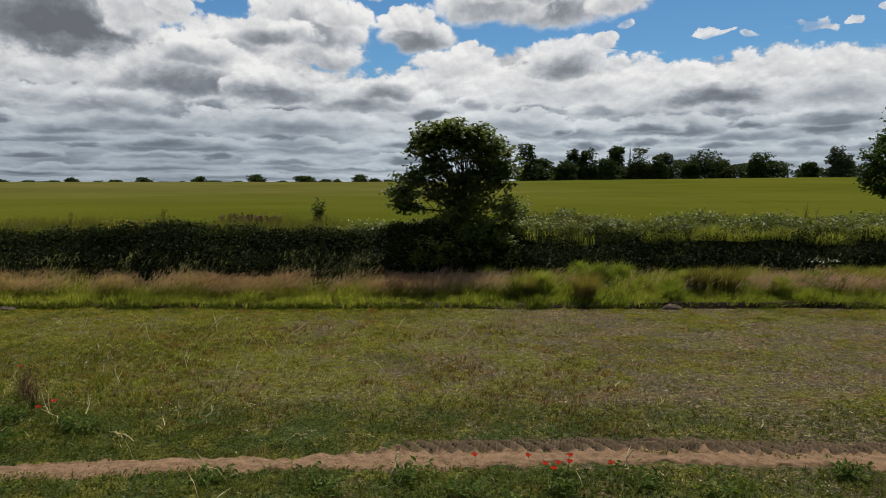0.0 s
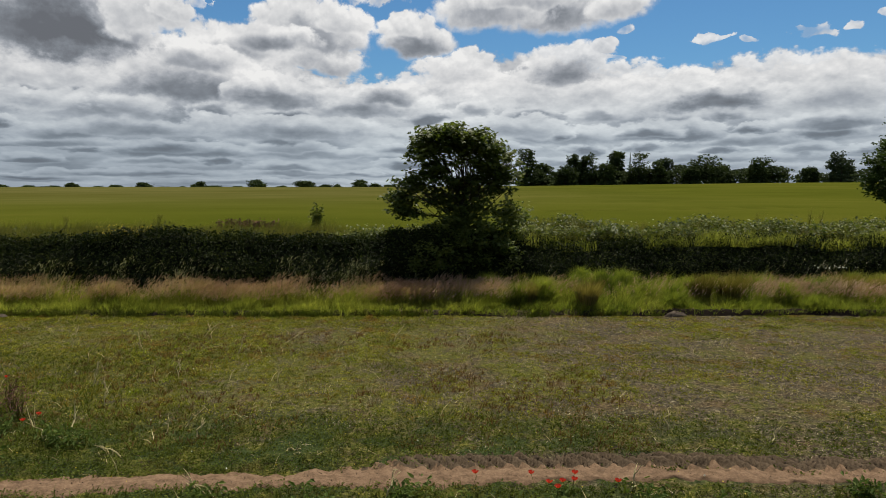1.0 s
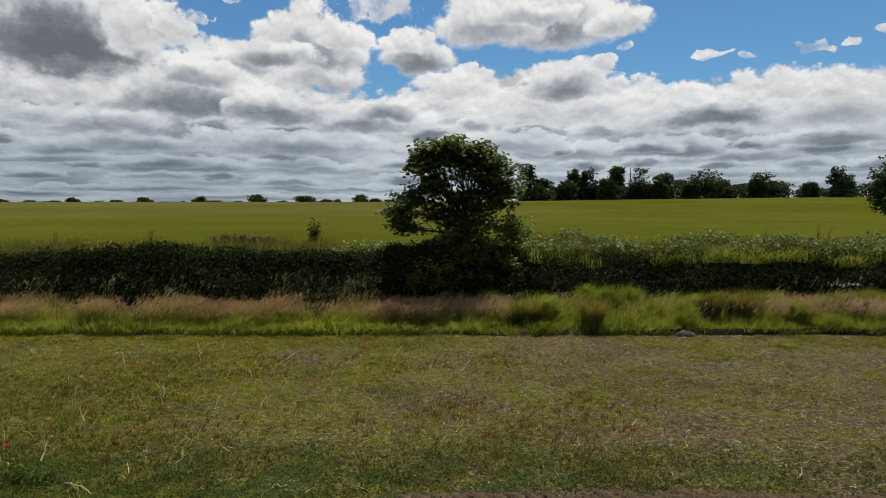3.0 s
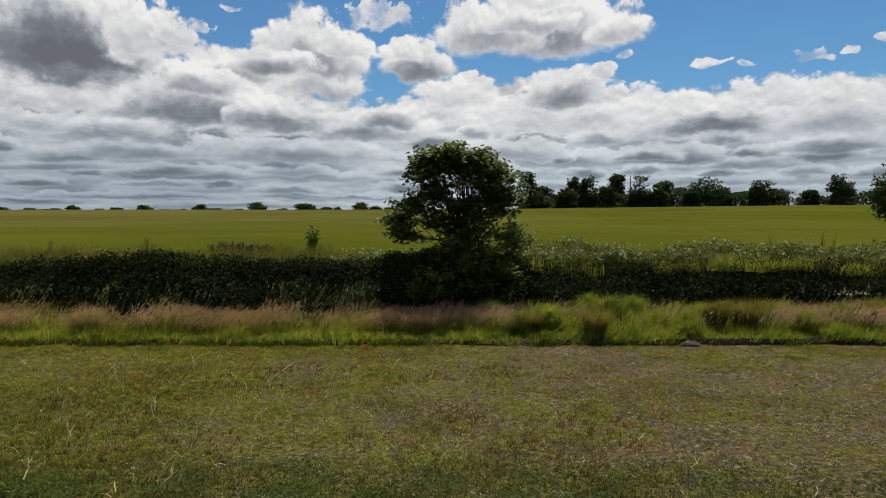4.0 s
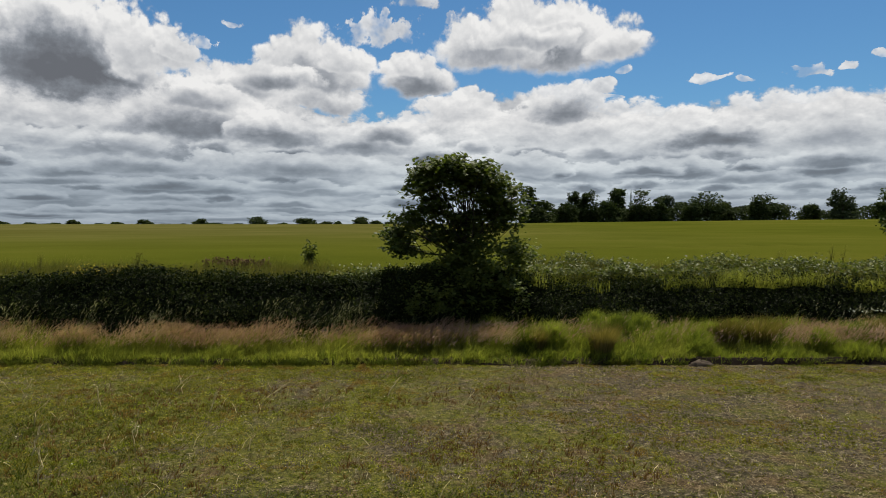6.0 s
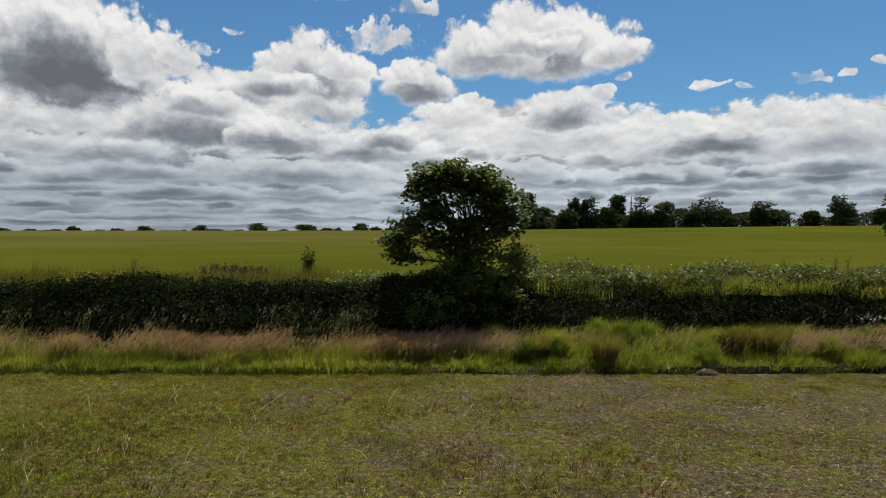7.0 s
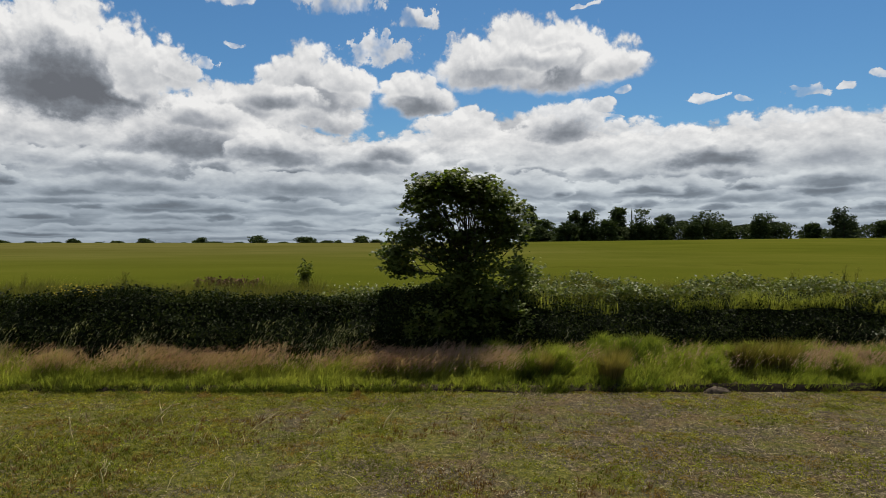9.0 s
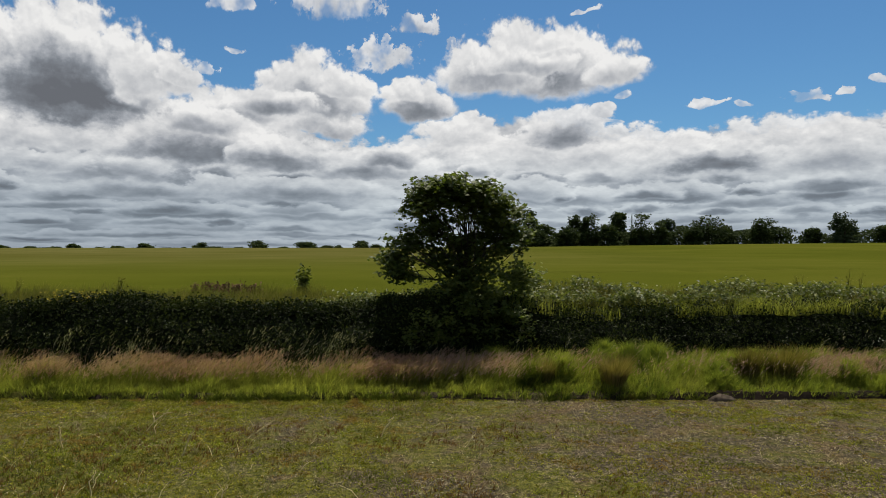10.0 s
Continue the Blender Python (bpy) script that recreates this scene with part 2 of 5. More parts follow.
def foliage(name, dark, mid, light, rough=0.5, glow=0.35, patch=0.6, spec=0.35, tints=(), clumps=0.0):
    """Leaves and blades: colour varies from piece to piece and in soft patches; light shines through."""
    m, n, b = material(name, rough)
    where = n.add("ShaderNodeNewGeometry")
    r = where.outputs["Random Per Island"]
    soft = n.noise(where.outputs["Position"], patch, 3.0, 0.6)
    v = n.math("ADD", n.math("MULTIPLY", r, 0.6), n.math("MULTIPLY", n.span(soft, 0.3, 0.7), 0.4))
    col = n.ramp(v, (0.0, dark), (0.5, mid), (1.0, light))
    for j, (tint, scale, low, high, amount) in enumerate(tints):
        drift = n.noise(n.vec("ADD", where.outputs["Position"], (13.7 * (j + 1), 5.1 * j, 0)), scale, 4.0, 0.6)
        col = n.mix(n.math("MULTIPLY", n.span(drift, low, high), amount), col, (*tint, 1))
    if clumps:
        k = n.span(n.noise(where.outputs["Position"], 5.5, 3.0, 0.6), 0.3, 0.7, 1.0 - clumps, 1.0 + clumps, smooth=False)
        col = n.mix(1.0, col, n.xyz(k, k, k), "MULTIPLY")
    n.put(b.inputs["Base Color"], col)
    b.inputs["Specular IOR Level"].default_value = spec
    thin = n.add("ShaderNodeBsdfTranslucent")
    n.put(thin.inputs[0], n.mix(1.0, col, (1.0, 1.1, 0.5, 1), "MULTIPLY"))
    mixed = n.add("ShaderNodeMixShader")
    mixed.inputs[0].default_value = glow
    n.put(mixed.inputs[1], b.outputs[0])
    n.put(mixed.inputs[2], thin.outputs[0])
    n.put(m.node_tree.nodes["Material Output"].inputs[0], mixed.outputs[0])
    return m


def earthy(name, dark, light, scale, rough=0.95, bump=0.5, fine=40.0):
    m, n, b = material(name, rough)
    pos = n.add("ShaderNodeNewGeometry").outputs["Position"]
    a, c = n.noise(pos, scale, 6.0, 0.65), n.noise(pos, fine, 4.0, 0.7)
    v = n.math("ADD", n.math("MULTIPLY", a, 0.6), n.math("MULTIPLY", c, 0.4))
    n.put(b.inputs["Base Color"], n.ramp(v, (0.3, dark), (0.7, light)))
    bp = n.add("ShaderNodeBump")
    bp.inputs["Strength"].default_value, bp.inputs["Distance"].default_value = bump, 0.02
    n.put(bp.inputs["Height"], v)
    n.put(b.inputs["Normal"], bp.outputs[0])
    return m


M_LEAF = foliage("sycamore_leaf", (0.042, 0.060, 0.013), (0.082, 0.108, 0.022), (0.165, 0.19, 0.038), 0.48, 0.42, 1.2, 0.20)
# shoot leaves coloured paler to make up for light missing under the crown
M_SHOOT = foliage("brightened_shoot_leaf", (0.0595, 0.0808, 0.0204), (0.128, 0.157, 0.0382), (0.238, 0.264, 0.068), 0.5, 0.50, 1.0, 0.2)
M_ASH = foliage("ash_leaf", (0.022, 0.04, 0.008), (0.04, 0.07, 0.011), (0.08, 0.11, 0.018), 0.6, 0.26, 1.2, 0.10)
# leaf green taken far down, with dark clumps, to paint the hedge's own shade
M_HEDGE = foliage("shaded_hedge_leaf", (0.008, 0.012, 0.003), (0.020, 0.029, 0.007), (0.060, 0.072, 0.017), 0.52, 0.25, 0.9, 0.07, (), 0.55)
M_BRAMBLE = foliage("bramble_leaf", (0.038, 0.054, 0.014), (0.108, 0.128, 0.029), (0.24, 0.255, 0.06), 0.45, 0.38, 0.6, 0.20, (), 0.4)
M_FAR = foliage("far_leaf", (0.022, 0.034, 0.012), (0.043, 0.063, 0.020), (0.085, 0.108, 0.036), 0.7, 0.22, 0.12, 0.05)
M_FAR_PALE = foliage("far_willow_leaf", (0.035, 0.05, 0.024), (0.05, 0.07, 0.034), (0.07, 0.09, 0.045), 0.7, 0.12, 0.12, 0.05)
M_GRASS = foliage("verge_grass", (0.1, 0.12, 0.0253), (0.242, 0.247, 0.0575), (0.496, 0.48, 0.132), 0.7, 0.62, 0.5, 0.05, (), 0.30)
M_LUSH = foliage("lush_grass", (0.0624, 0.096, 0.018), (0.186, 0.212, 0.0432), (0.408, 0.408, 0.084), 0.7, 0.6, 0.7, 0.05, (), 0.30)
M_SEED = foliage("grass_seed_head", (0.292, 0.162, 0.127), (0.454, 0.286, 0.232), (0.594, 0.432, 0.356), 0.8, 0.45, 0.4, 0.05)
M_PALE = foliage("pale_seed_head", (0.26, 0.25, 0.16), (0.38, 0.36, 0.25), (0.5, 0.47, 0.34), 0.8, 0.4, 0.4, 0.05)
M_RUSH = foliage("rush", (0.098, 0.0837, 0.026), (0.182, 0.149, 0.0468), (0.35, 0.257, 0.111), 0.7, 0.45, 0.6, 0.05)
M_WEED = foliage("short_weed", (0.105, 0.105, 0.0158), (0.226, 0.213, 0.0315), (0.389, 0.343, 0.0683), 0.8, 0.4, 0.8, 0.04,
                 [((0.24, 0.125, 0.042), 1.3, 0.50, 0.62, 0.75), ((0.25, 0.28, 0.03), 1.7, 0.51, 0.64, 0.75), ((0.085, 0.108, 0.020), 0.9, 0.50, 0.64, 0.65)], 0.55)
M_CLOVER = foliage("lush_weed", (0.0439, 0.06, 0.0126), (0.0854, 0.106, 0.0196), (0.159, 0.174, 0.0368), 0.75, 0.35, 0.8, 0.05,
                   [((0.125, 0.125, 0.022), 1.4, 0.50, 0.66, 0.6), ((0.13, 0.085, 0.035), 2.1, 0.55, 0.68, 0.5)], 0.35)
M_ROUGH = foliage("rough_grass", (0.085, 0.085, 0.02), (0.16, 0.15, 0.04), (0.28, 0.235, 0.09), 0.7, 0.5, 0.5, 0.05)
M_LUSHWEED = foliage("leafy_weed", (0.05, 0.08, 0.02), (0.10, 0.14, 0.035), (0.20, 0.24, 0.08), 0.7, 0.4, 0.8, 0.06)
M_RUST = foliage("withered_sorrel", (0.09, 0.045, 0.02), (0.17, 0.09, 0.04), (0.28, 0.17, 0.08), 0.8, 0.3, 0.8, 0.04)
M_BLEACH = foliage("bleached_stalk", (0.34, 0.27, 0.13), (0.48, 0.40, 0.21), (0.60, 0.52, 0.30), 0.8, 0.15, 0.8, 0.05)
M_STRAW = foliage("straw", (0.17, 0.13, 0.078), (0.33, 0.27, 0.17), (0.60, 0.52, 0.36), 0.85, 0.15, 0.8, 0.04, [((0.15, 0.09, 0.045), 1.4, 0.48, 0.64, 0.7)], 0.25)
M_CROPBLADE = foliage("barley_blade", (0.062, 0.08, 0.007), (0.082, 0.098, 0.009), (0.105, 0.112, 0.016), 0.8, 0.3, 0.1, 0.0)
M_BARK = earthy("bark", (0.03, 0.025, 0.02), (0.09, 0.075, 0.055), 6.0, 0.9, 0.8, 50)
# bank soil coloured near black to include the shade under the verge grass
M_SOIL = earthy("shaded_bank_soil", (0.0078, 0.00585, 0.00455), (0.0292, 0.0208, 0.0149), 5.0, 0.95, 0.9, 45)
M_TRACK = earthy("track_soil", (0.059, 0.0363, 0.0209), (0.266, 0.173, 0.108), 7.0, 0.95, 1.0, 32)
M_CHURN = earthy("churned_soil", (0.035, 0.025, 0.016), (0.125, 0.09, 0.058), 7.0, 0.95, 1.0, 40)
M_CRUMB = earthy("soil_crumb", (0.09, 0.064, 0.042), (0.22, 0.16, 0.11), 9.0, 0.95, 0.6, 60)
# near-black: painted shade inside hedge and brambles, and the black of poppy centres
M_CORE = earthy("inner_shade_black", (0.006, 0.009, 0.004), (0.018, 0.022, 0.009), 8.0, 0.95, 0.8, 30)
M_POPPY = foliage("poppy_petal", (0.40, 0.018, 0.008), (0.50, 0.028, 0.010), (0.58, 0.045, 0.014), 0.5, 0.4, 2.0, 0.2)
M_YELLOW = foliage("yellow_petal", (0.40, 0.28, 0.02), (0.50, 0.37, 0.03), (0.58, 0.46, 0.06), 0.5, 0.4, 2.0, 0.2)
M_WHITE = foliage("white_blossom", (0.55, 0.56, 0.50), (0.68, 0.68, 0.62), (0.75, 0.75, 0.72), 0.5, 0.4, 2.0, 0.2)
M_DEAD = earthy("dead_wood", (0.09, 0.045, 0.032), (0.24, 0.135, 0.095), 5.0, 0.9, 0.7, 60)

# the one sheet of ground: mown weedy ground, verge, crop soil, far land
M_GROUND, n, b = material("ground", 0.95)
pos = n.add("ShaderNodeNewGeometry").outputs["Position"]
sep = n.add("ShaderNodeSeparateXYZ")
n.put(sep.inputs[0], pos)
px, py = sep.outputs[0], sep.outputs[1]
grain = n.noise(pos, 34.0, 3.0, 0.6)
clots = n.noise(pos, 9.0, 4.0, 0.65)
mid = n.noise(pos, 2.6, 5.0, 0.65)
wide = n.noise(pos, 0.42, 3.0, 0.55)
fleck = n.math("ADD", n.math("MULTIPLY", grain, 0.5), n.math("MULTIPLY", clots, 0.5))
soil = n.ramp(fleck, (0.38, (0.016, 0.013, 0.008)), (0.48, (0.047, 0.038, 0.022)), (0.55, (0.088, 0.070, 0.042)), (0.64, (0.27, 0.225, 0.15)))
rust = n.ramp(fleck, (0.38, (0.03, 0.018, 0.007)), (0.5, (0.095, 0.058, 0.022)), (0.64, (0.24, 0.16, 0.075)))
moss = n.ramp(fleck, (0.38, (0.022, 0.025, 0.006)), (0.5, (0.07, 0.072, 0.013)), (0.64, (0.18, 0.16, 0.035)))
soil = n.mix(n.math("MULTIPLY", n.span(n.noise(pos, 1.1, 4.0, 0.6), 0.48, 0.62), 0.45), soil, rust)
green = n.math("ADD", n.math("ADD", n.math("MULTIPLY", mid, 1.0), n.math("MULTIPLY", wide, 0.8)), n.span(px, 6.0, -7.0, -0.06, 0.14))
near = n.mix(n.span(green, 0.80, 1.06), soil, moss)
lush = n.ramp(fleck, (0.38, (0.010, 0.015, 0.004)), (0.5, (0.030, 0.044, 0.011)), (0.66, (0.08, 0.095, 0.03)))
band = n.math("MULTIPLY", n.span(n.math("ADD", py, n.math("MULTIPLY", n.math("SUBTRACT", wide, 0.5), 3.0)), 11.3, 10.0), n.span(px, 9.0, 0.0))
near = n.mix(n.math("MULTIPLY", band, n.span(n.noise(pos, 1.3, 4.0, 0.6), 0.57, 0.44)), near, lush)
far = n.ramp(n.noise(pos, 0.02, 4.0, 0.6), (0.3, (0.06, 0.08, 0.015)), (0.7, (0.12, 0.13, 0.025)))
n.put(b.inputs["Base Color"], n.mix(n.span(py, 26.0, 30.0), near, far))
bp = n.add("ShaderNodeBump")
bp.inputs["Strength"].default_value, bp.inputs["Distance"].default_value = 0.9, 0.05
n.put(bp.inputs["Height"], n.math("ADD", fleck, n.math("MULTIPLY", mid, 0.4)))
n.put(b.inputs["Normal"], bp.outputs[0])

# ripening barley seen from above: soft streaks along the rows
M_CROP, n, b = material("barley_canopy", 0.95)
b.inputs["Specular IOR Level"].default_value = 0.0
pos = n.add("ShaderNodeNewGeometry").outputs["Position"]
streak = n.noise(n.vec("MULTIPLY", pos, (0.05, 0.07, 0)), 1.0, 3.0, 0.5)
patches = n.noise(pos, 0.012, 3.0, 0.55)
ears = n.noise(pos, 9.0, 5.0, 0.7)
cpos = n.add("ShaderNodeSeparateXYZ")
n.put(cpos.inputs[0], pos)
# tanner up the slope and westward: the paleness of distance put into the colour
distance_tint = n.math("MULTIPLY", n.span(cpos.outputs[1], 30.0, 150.0), n.span(cpos.outputs[0], 60.0, -40.0, 0.05, 1.0))
v = n.math("ADD", n.math("ADD", n.math("MULTIPLY", streak, 0.35), n.math("MULTIPLY", patches, 0.45)), n.math("MULTIPLY", ears, 0.20))
green = n.ramp(v, (0.36, (0.050, 0.061, 0.007)), (0.5, (0.068, 0.076, 0.009)), (0.64, (0.092, 0.094, 0.014)))
gold = n.ramp(v, (0.36, (0.070, 0.066, 0.014)), (0.5, (0.092, 0.085, 0.026)), (0.64, (0.122, 0.110, 0.042)))
n.put(b.inputs["Base Color"], n.mix(n.math("MULTIPLY", distance_tint, 0.75), green, gold))
bp = n.add("ShaderNodeBump")
bp.inputs["Strength"].default_value, bp.inputs["Distance"].default_value = 0.4, 0.08
n.put(bp.inputs["Height"], ears)
n.put(b.inputs["Normal"], bp.outputs[0])


# ---------------------------------------------------------------- shapes
rng = np.random.default_rng(7)


def lattice(ix, iy, seed):
    h = (ix.astype(np.int64) * 374761393 + iy.astype(np.int64) * 668265263 + seed * 1442695041) & 0x7FFFFFFF
    h = ((h ^ (h >> 13)) * 1274126177) & 0x7FFFFFFF
    return ((h ^ (h >> 16)) & 0xFFFF) / 65535.0


def vnoise(x, y, size, seed=0, octaves=3):
    """Smooth noise in 0..1 over the plane, features of that size in metres."""
    total, amp, norm = 0.0, 1.0, 0.0
    for o in range(octaves):
        u, v = np.asarray(x) / size * 2 ** o, np.asarray(y) / size * 2 ** o
        iu, iv = np.floor(u), np.floor(v)
        fu, fv = u - iu, v - iv
        fu, fv = fu * fu * (3 - 2 * fu), fv * fv * (3 - 2 * fv)
        a, b2 = lattice(iu, iv, seed + o), lattice(iu + 1, iv, seed + o)
        c, d = lattice(iu, iv + 1, seed + o), lattice(iu + 1, iv + 1, seed + o)
        total = total + amp * ((a * (1 - fu) + b2 * fu) * (1 - fv) + (c * (1 - fu) + d * fu) * fv)
        norm += amp
        amp *= 0.5
    return total / norm


def smooth(v, a, b2):
    t = np.clip((v - a) / (b2 - a), 0, 1)
    return t * t * (3 - 2 * t)


def edge_y(x):
    """The front edge of the rough verge."""
    return 19.35 + 0.10 * smooth(x, -10, 2) + 0.30 * (vnoise(x, x * 0, 1.3, 5) - 0.5)


def ground_z(x, y):
    """Height of the ground sheet."""
    x, y = np.asarray(x, float), np.asarray(y, float)
    z = 0.05 * (vnoise(x, y, 1.6, 11) - 0.5) + 0.03 * (vnoise(x, y, 0.35, 12, 2) - 0.5)
    z = z * smooth(y, 80, 40)
    z = z + 0.14 * smooth(y - edge_y(x), 0.0, 0.18) + 0.25 * smooth(y, 19.6, 22) + 0.45 * smooth(y, 22, 28)
    rise = smooth(x, -60, 220)
    z = z + smooth(y, 28, 330) * (2.0 + 1.1 * rise) + rise * 1.3 * smooth(y, 60, 290)
    z = z - 3.0 * smooth(y, 420, 900)
    return z


def mesh_of(name, verts, tris, mat, shade=False):
    me = bpy.data.meshes.new(name)
    verts, tris = np.ascontiguousarray(verts, np.float32), np.ascontiguousarray(tris, np.int32)
    me.vertices.add(len(verts))
    me.vertices.foreach_set("co", verts.ravel())
    me.loops.add(tris.size)
    me.loops.foreach_set("vertex_index", tris.ravel())
    me.polygons.add(len(tris))
    me.polygons.foreach_set("loop_start", np.arange(0, tris.size, tris.shape[1], dtype=np.int32))
    me.update(calc_edges=True)
    me.polygons.foreach_set("use_smooth", np.full(len(tris), shade))
    me.materials.append(mat)
    return me


def part(name, geo, mat, parent=None, label="", shade=False):
    ob = new(name, mesh_of(name, geo[0], geo[1], mat, shade))
    ob.parent = parent
    return tagged(ob, label)


def thing(name, x, y, z, label, category, group="", kind=""):
    ob = new(name)
    ob.location = (x, y, z)
    ob.empty_display_size = 0.1
    return tagged(ob, label, category, group, kind)


def join(*geos):
    vs, fs, k = [], [], 0
    for v, f in geos:
        vs.append(v)
        fs.append(np.asarray(f) + k)
        k += len(v)
    return np.concatenate(vs), np.concatenate(fs)


def grid(xs, ys, zf):
    gx, gy = np.meshgrid(xs, ys)
    v = np.stack([gx.ravel(), gy.ravel(), zf(gx, gy).ravel()], 1)
    nx, ny = len(xs), len(ys)
    i = (np.arange(ny - 1)[:, None] * nx + np.arange(nx - 1)).ravel()
    return v, np.stack([i, i + 1, i + nx + 1, i + nx], 1)


def blades(p, h, w, lean, curl=None, seed=1, tip=0.0):
    """Grass blades: five corners, three triangles. lean: (n, 2) sideways shift of the tip."""
    g = np.random.default_rng(seed)
    k = len(p)
    a = g.uniform(0, np.pi, k)
    s = np.stack([np.cos(a), np.sin(a), np.zeros(k)], 1) * (np.asarray(w) * 0.5)[:, None] if np.ndim(w) else \
        np.stack([np.cos(a), np.sin(a), np.zeros(k)], 1) * w * 0.5
    l3 = np.concatenate([lean, np.zeros((k, 1))], 1)
    up = np.zeros((k, 3))
    up[:, 2] = h
    midp = p + up * 0.58 + l3 * 0.32
    top = p + up + l3
    v = np.stack([p - s, p + s, midp - s * 0.8, midp + s * 0.8, top], 1).reshape(-1, 3)
    base = np.arange(k)[:, None, None] * 5
    f = (np.array([[0, 1, 3], [0, 3, 2], [2, 3, 4]])[None] + base).reshape(-1, 3)
    return v, f


def tufts(c, r, count, h, w, seed, wind=(0.08, 0.0), splay=0.7):
    """Grass in tufts: blades fan out from each centre c (n, 3); r, h per tuft."""
    g = np.random.default_rng(seed)
    k = len(c)
    a = g.uniform(0, 2 * np.pi, k * count)
    q = np.sqrt(g.uniform(0, 1, k * count))
    rr, hh = np.repeat(r, count), np.repeat(h, count)
    out = np.stack([np.cos(a), np.sin(a)], 1) * (q * rr)[:, None]
    p = np.repeat(c, count, 0)
    p[:, :2] += out * 0.6
    hh = hh * g.uniform(0.55, 1.15, len(hh)) * (1.1 - 0.35 * q)
    lean = out * splay * (hh / np.maximum(rr, 1e-3) * 0.6)[:, None] + np.array(wind) * hh[:, None] * g.uniform(0.3, 1.8, len(hh))[:, None]
    return blades(p, hh, w * g.uniform(0.7, 1.3, len(hh)), lean, seed=seed + 1)


def cards(c, size, normal, seed=1, aspect=0.7, shape="leaf"):
    """Small leaves: a folded four-cornered blade with a midrib each (four triangles), about the centre c."""
    g = np.random.default_rng(seed)
    k = len(c)
    nrm = normal / (np.linalg.norm(normal, axis=1, keepdims=True) + 1e-9)
    r = g.normal(size=(k, 3))
    t = np.cross(nrm, r)
    t /= np.linalg.norm(t, axis=1, keepdims=True) + 1e-9
    bt = np.cross(nrm, t)
    sz = np.asarray(size).reshape(-1, 1) * np.ones((k, 1))
    if shape == "leaf":
        v = np.stack([c - t * sz * 0.5, c + bt * sz * 0.5 * aspect + nrm * sz * 0.10, c + t * sz * 0.5 - nrm * sz * 0.12,
                      c - bt * sz * 0.5 * aspect + nrm * sz * 0.10], 1)
        tri = np.array([[0, 1, 2], [0, 2, 3]])
    else:   # lobed, five-pointed
        pts = [(-0.45, 0.0, 0.0), (-0.25, 0.42, 0.07), (0.05, 0.22, 0.03), (0.2, 0.5, 0.06), (0.28, 0.16, 0.0), (0.6, 0.0, -0.12),
               (0.28, -0.16, 0.0), (0.2, -0.5, 0.06), (0.05, -0.22, 0.03), (-0.25, -0.42, 0.07)]
        v = np.stack([c + sz * (a * t + b3 * bt + e * nrm) for a, b3, e in pts], 1)
        tri = np.array([[0, 2, 1], [0, 8, 2], [2, 4, 3], [0, 9, 8], [8, 7, 6], [2, 8, 4], [8, 6, 4], [4, 6, 5]])
    m = v.shape[1]
    f = (tri[None] + np.arange(k)[:, None, None] * m).reshape(-1, 3)
    return v.reshape(-1, 3), f


def tube(points, radii, sides=7):
    """A tapered limb through the points, closed at its ends."""
    pts = np.asarray(points, float)
    k = len(pts)
    d = np.gradient(pts, axis=0)
    d /= np.linalg.norm(d, axis=1, keepdims=True) + 1e-9
    ref = np.tile([0.31, 0.95, 0.05], (k, 1))
    u = np.cross(d, ref)
    u /= np.linalg.norm(u, axis=1, keepdims=True) + 1e-9
    w = np.cross(d, u)
    a = np.arange(sides) / sides * 2 * np.pi
    r = np.asarray(radii, float)[:, None, None]
    v = pts[:, None] + r * (np.cos(a)[None, :, None] * u[:, None] + np.sin(a)[None, :, None] * w[:, None])
    v = np.concatenate([v.reshape(-1, 3), pts[:1], pts[-1:]])
    f = []
    for i in range(k - 1):
        for j in range(sides):
            q = (j + 1) % sides
            f += [(i * sides + j, i * sides + q, (i + 1) * sides + q), (i * sides + j, (i + 1) * sides + q, (i + 1) * sides + j)]
    for j in range(sides):
        q = (j + 1) % sides
        f += [(k * sides, q, j), (k * sides + 1, (k - 1) * sides + j, (k - 1) * sides + q)]
    return v, np.array(f)


def limb(a, b2, r0, r1, wobble, seed, steps=6):
    g = np.random.default_rng(seed)
    a, b2 = np.array(a, float), np.array(b2, float)
    s = np.linspace(0, 1, steps)
    p = a + (b2 - a) * s[:, None] + g.normal(0, wobble, (steps, 3)) * np.sin(s * np.pi)[:, None]
    p[:, 2] += 0.12 * np.linalg.norm(b2 - a) * np.sin(s * np.pi)
    return tube(p, r0 + (r1 - r0) * s ** 0.8)


# ---------------------------------------------------------------- ground
def build_ground():
    xs = np.concatenate([-np.geomspace(3200, 17, 34), np.arange(-16.5, 16.6, 0.15), np.geomspace(17, 3200, 34)])
    ys = np.concatenate([np.linspace(-300, -4, 14), np.arange(-3, 4.5, 0.75), np.arange(4.6, 19.0, 0.12), np.arange(19.0, 20.4, 0.05),
                         np.arange(20.5, 30, 0.35), np.geomspace(30.4, 4200, 70)])
    ob = part("ground", grid(xs, ys, ground_z), M_GROUND, shade=True)
    tagged(ob, "weedy mown ground with straw litter, rising gently to fields", "ground", kind="structure")


def wheelings(x, y):
    """Tractor wheelings: pairs of narrow sunken lines that climb the slope at a slant."""
    q = (y - 0.42 * x - 30) / 24.0
    d = np.abs(q - np.round(q)) * 24.0
    return 0.42 * (smooth(np.abs(d - 0.9), 0.50, 0.15)) * (np.asarray(x) > 8)


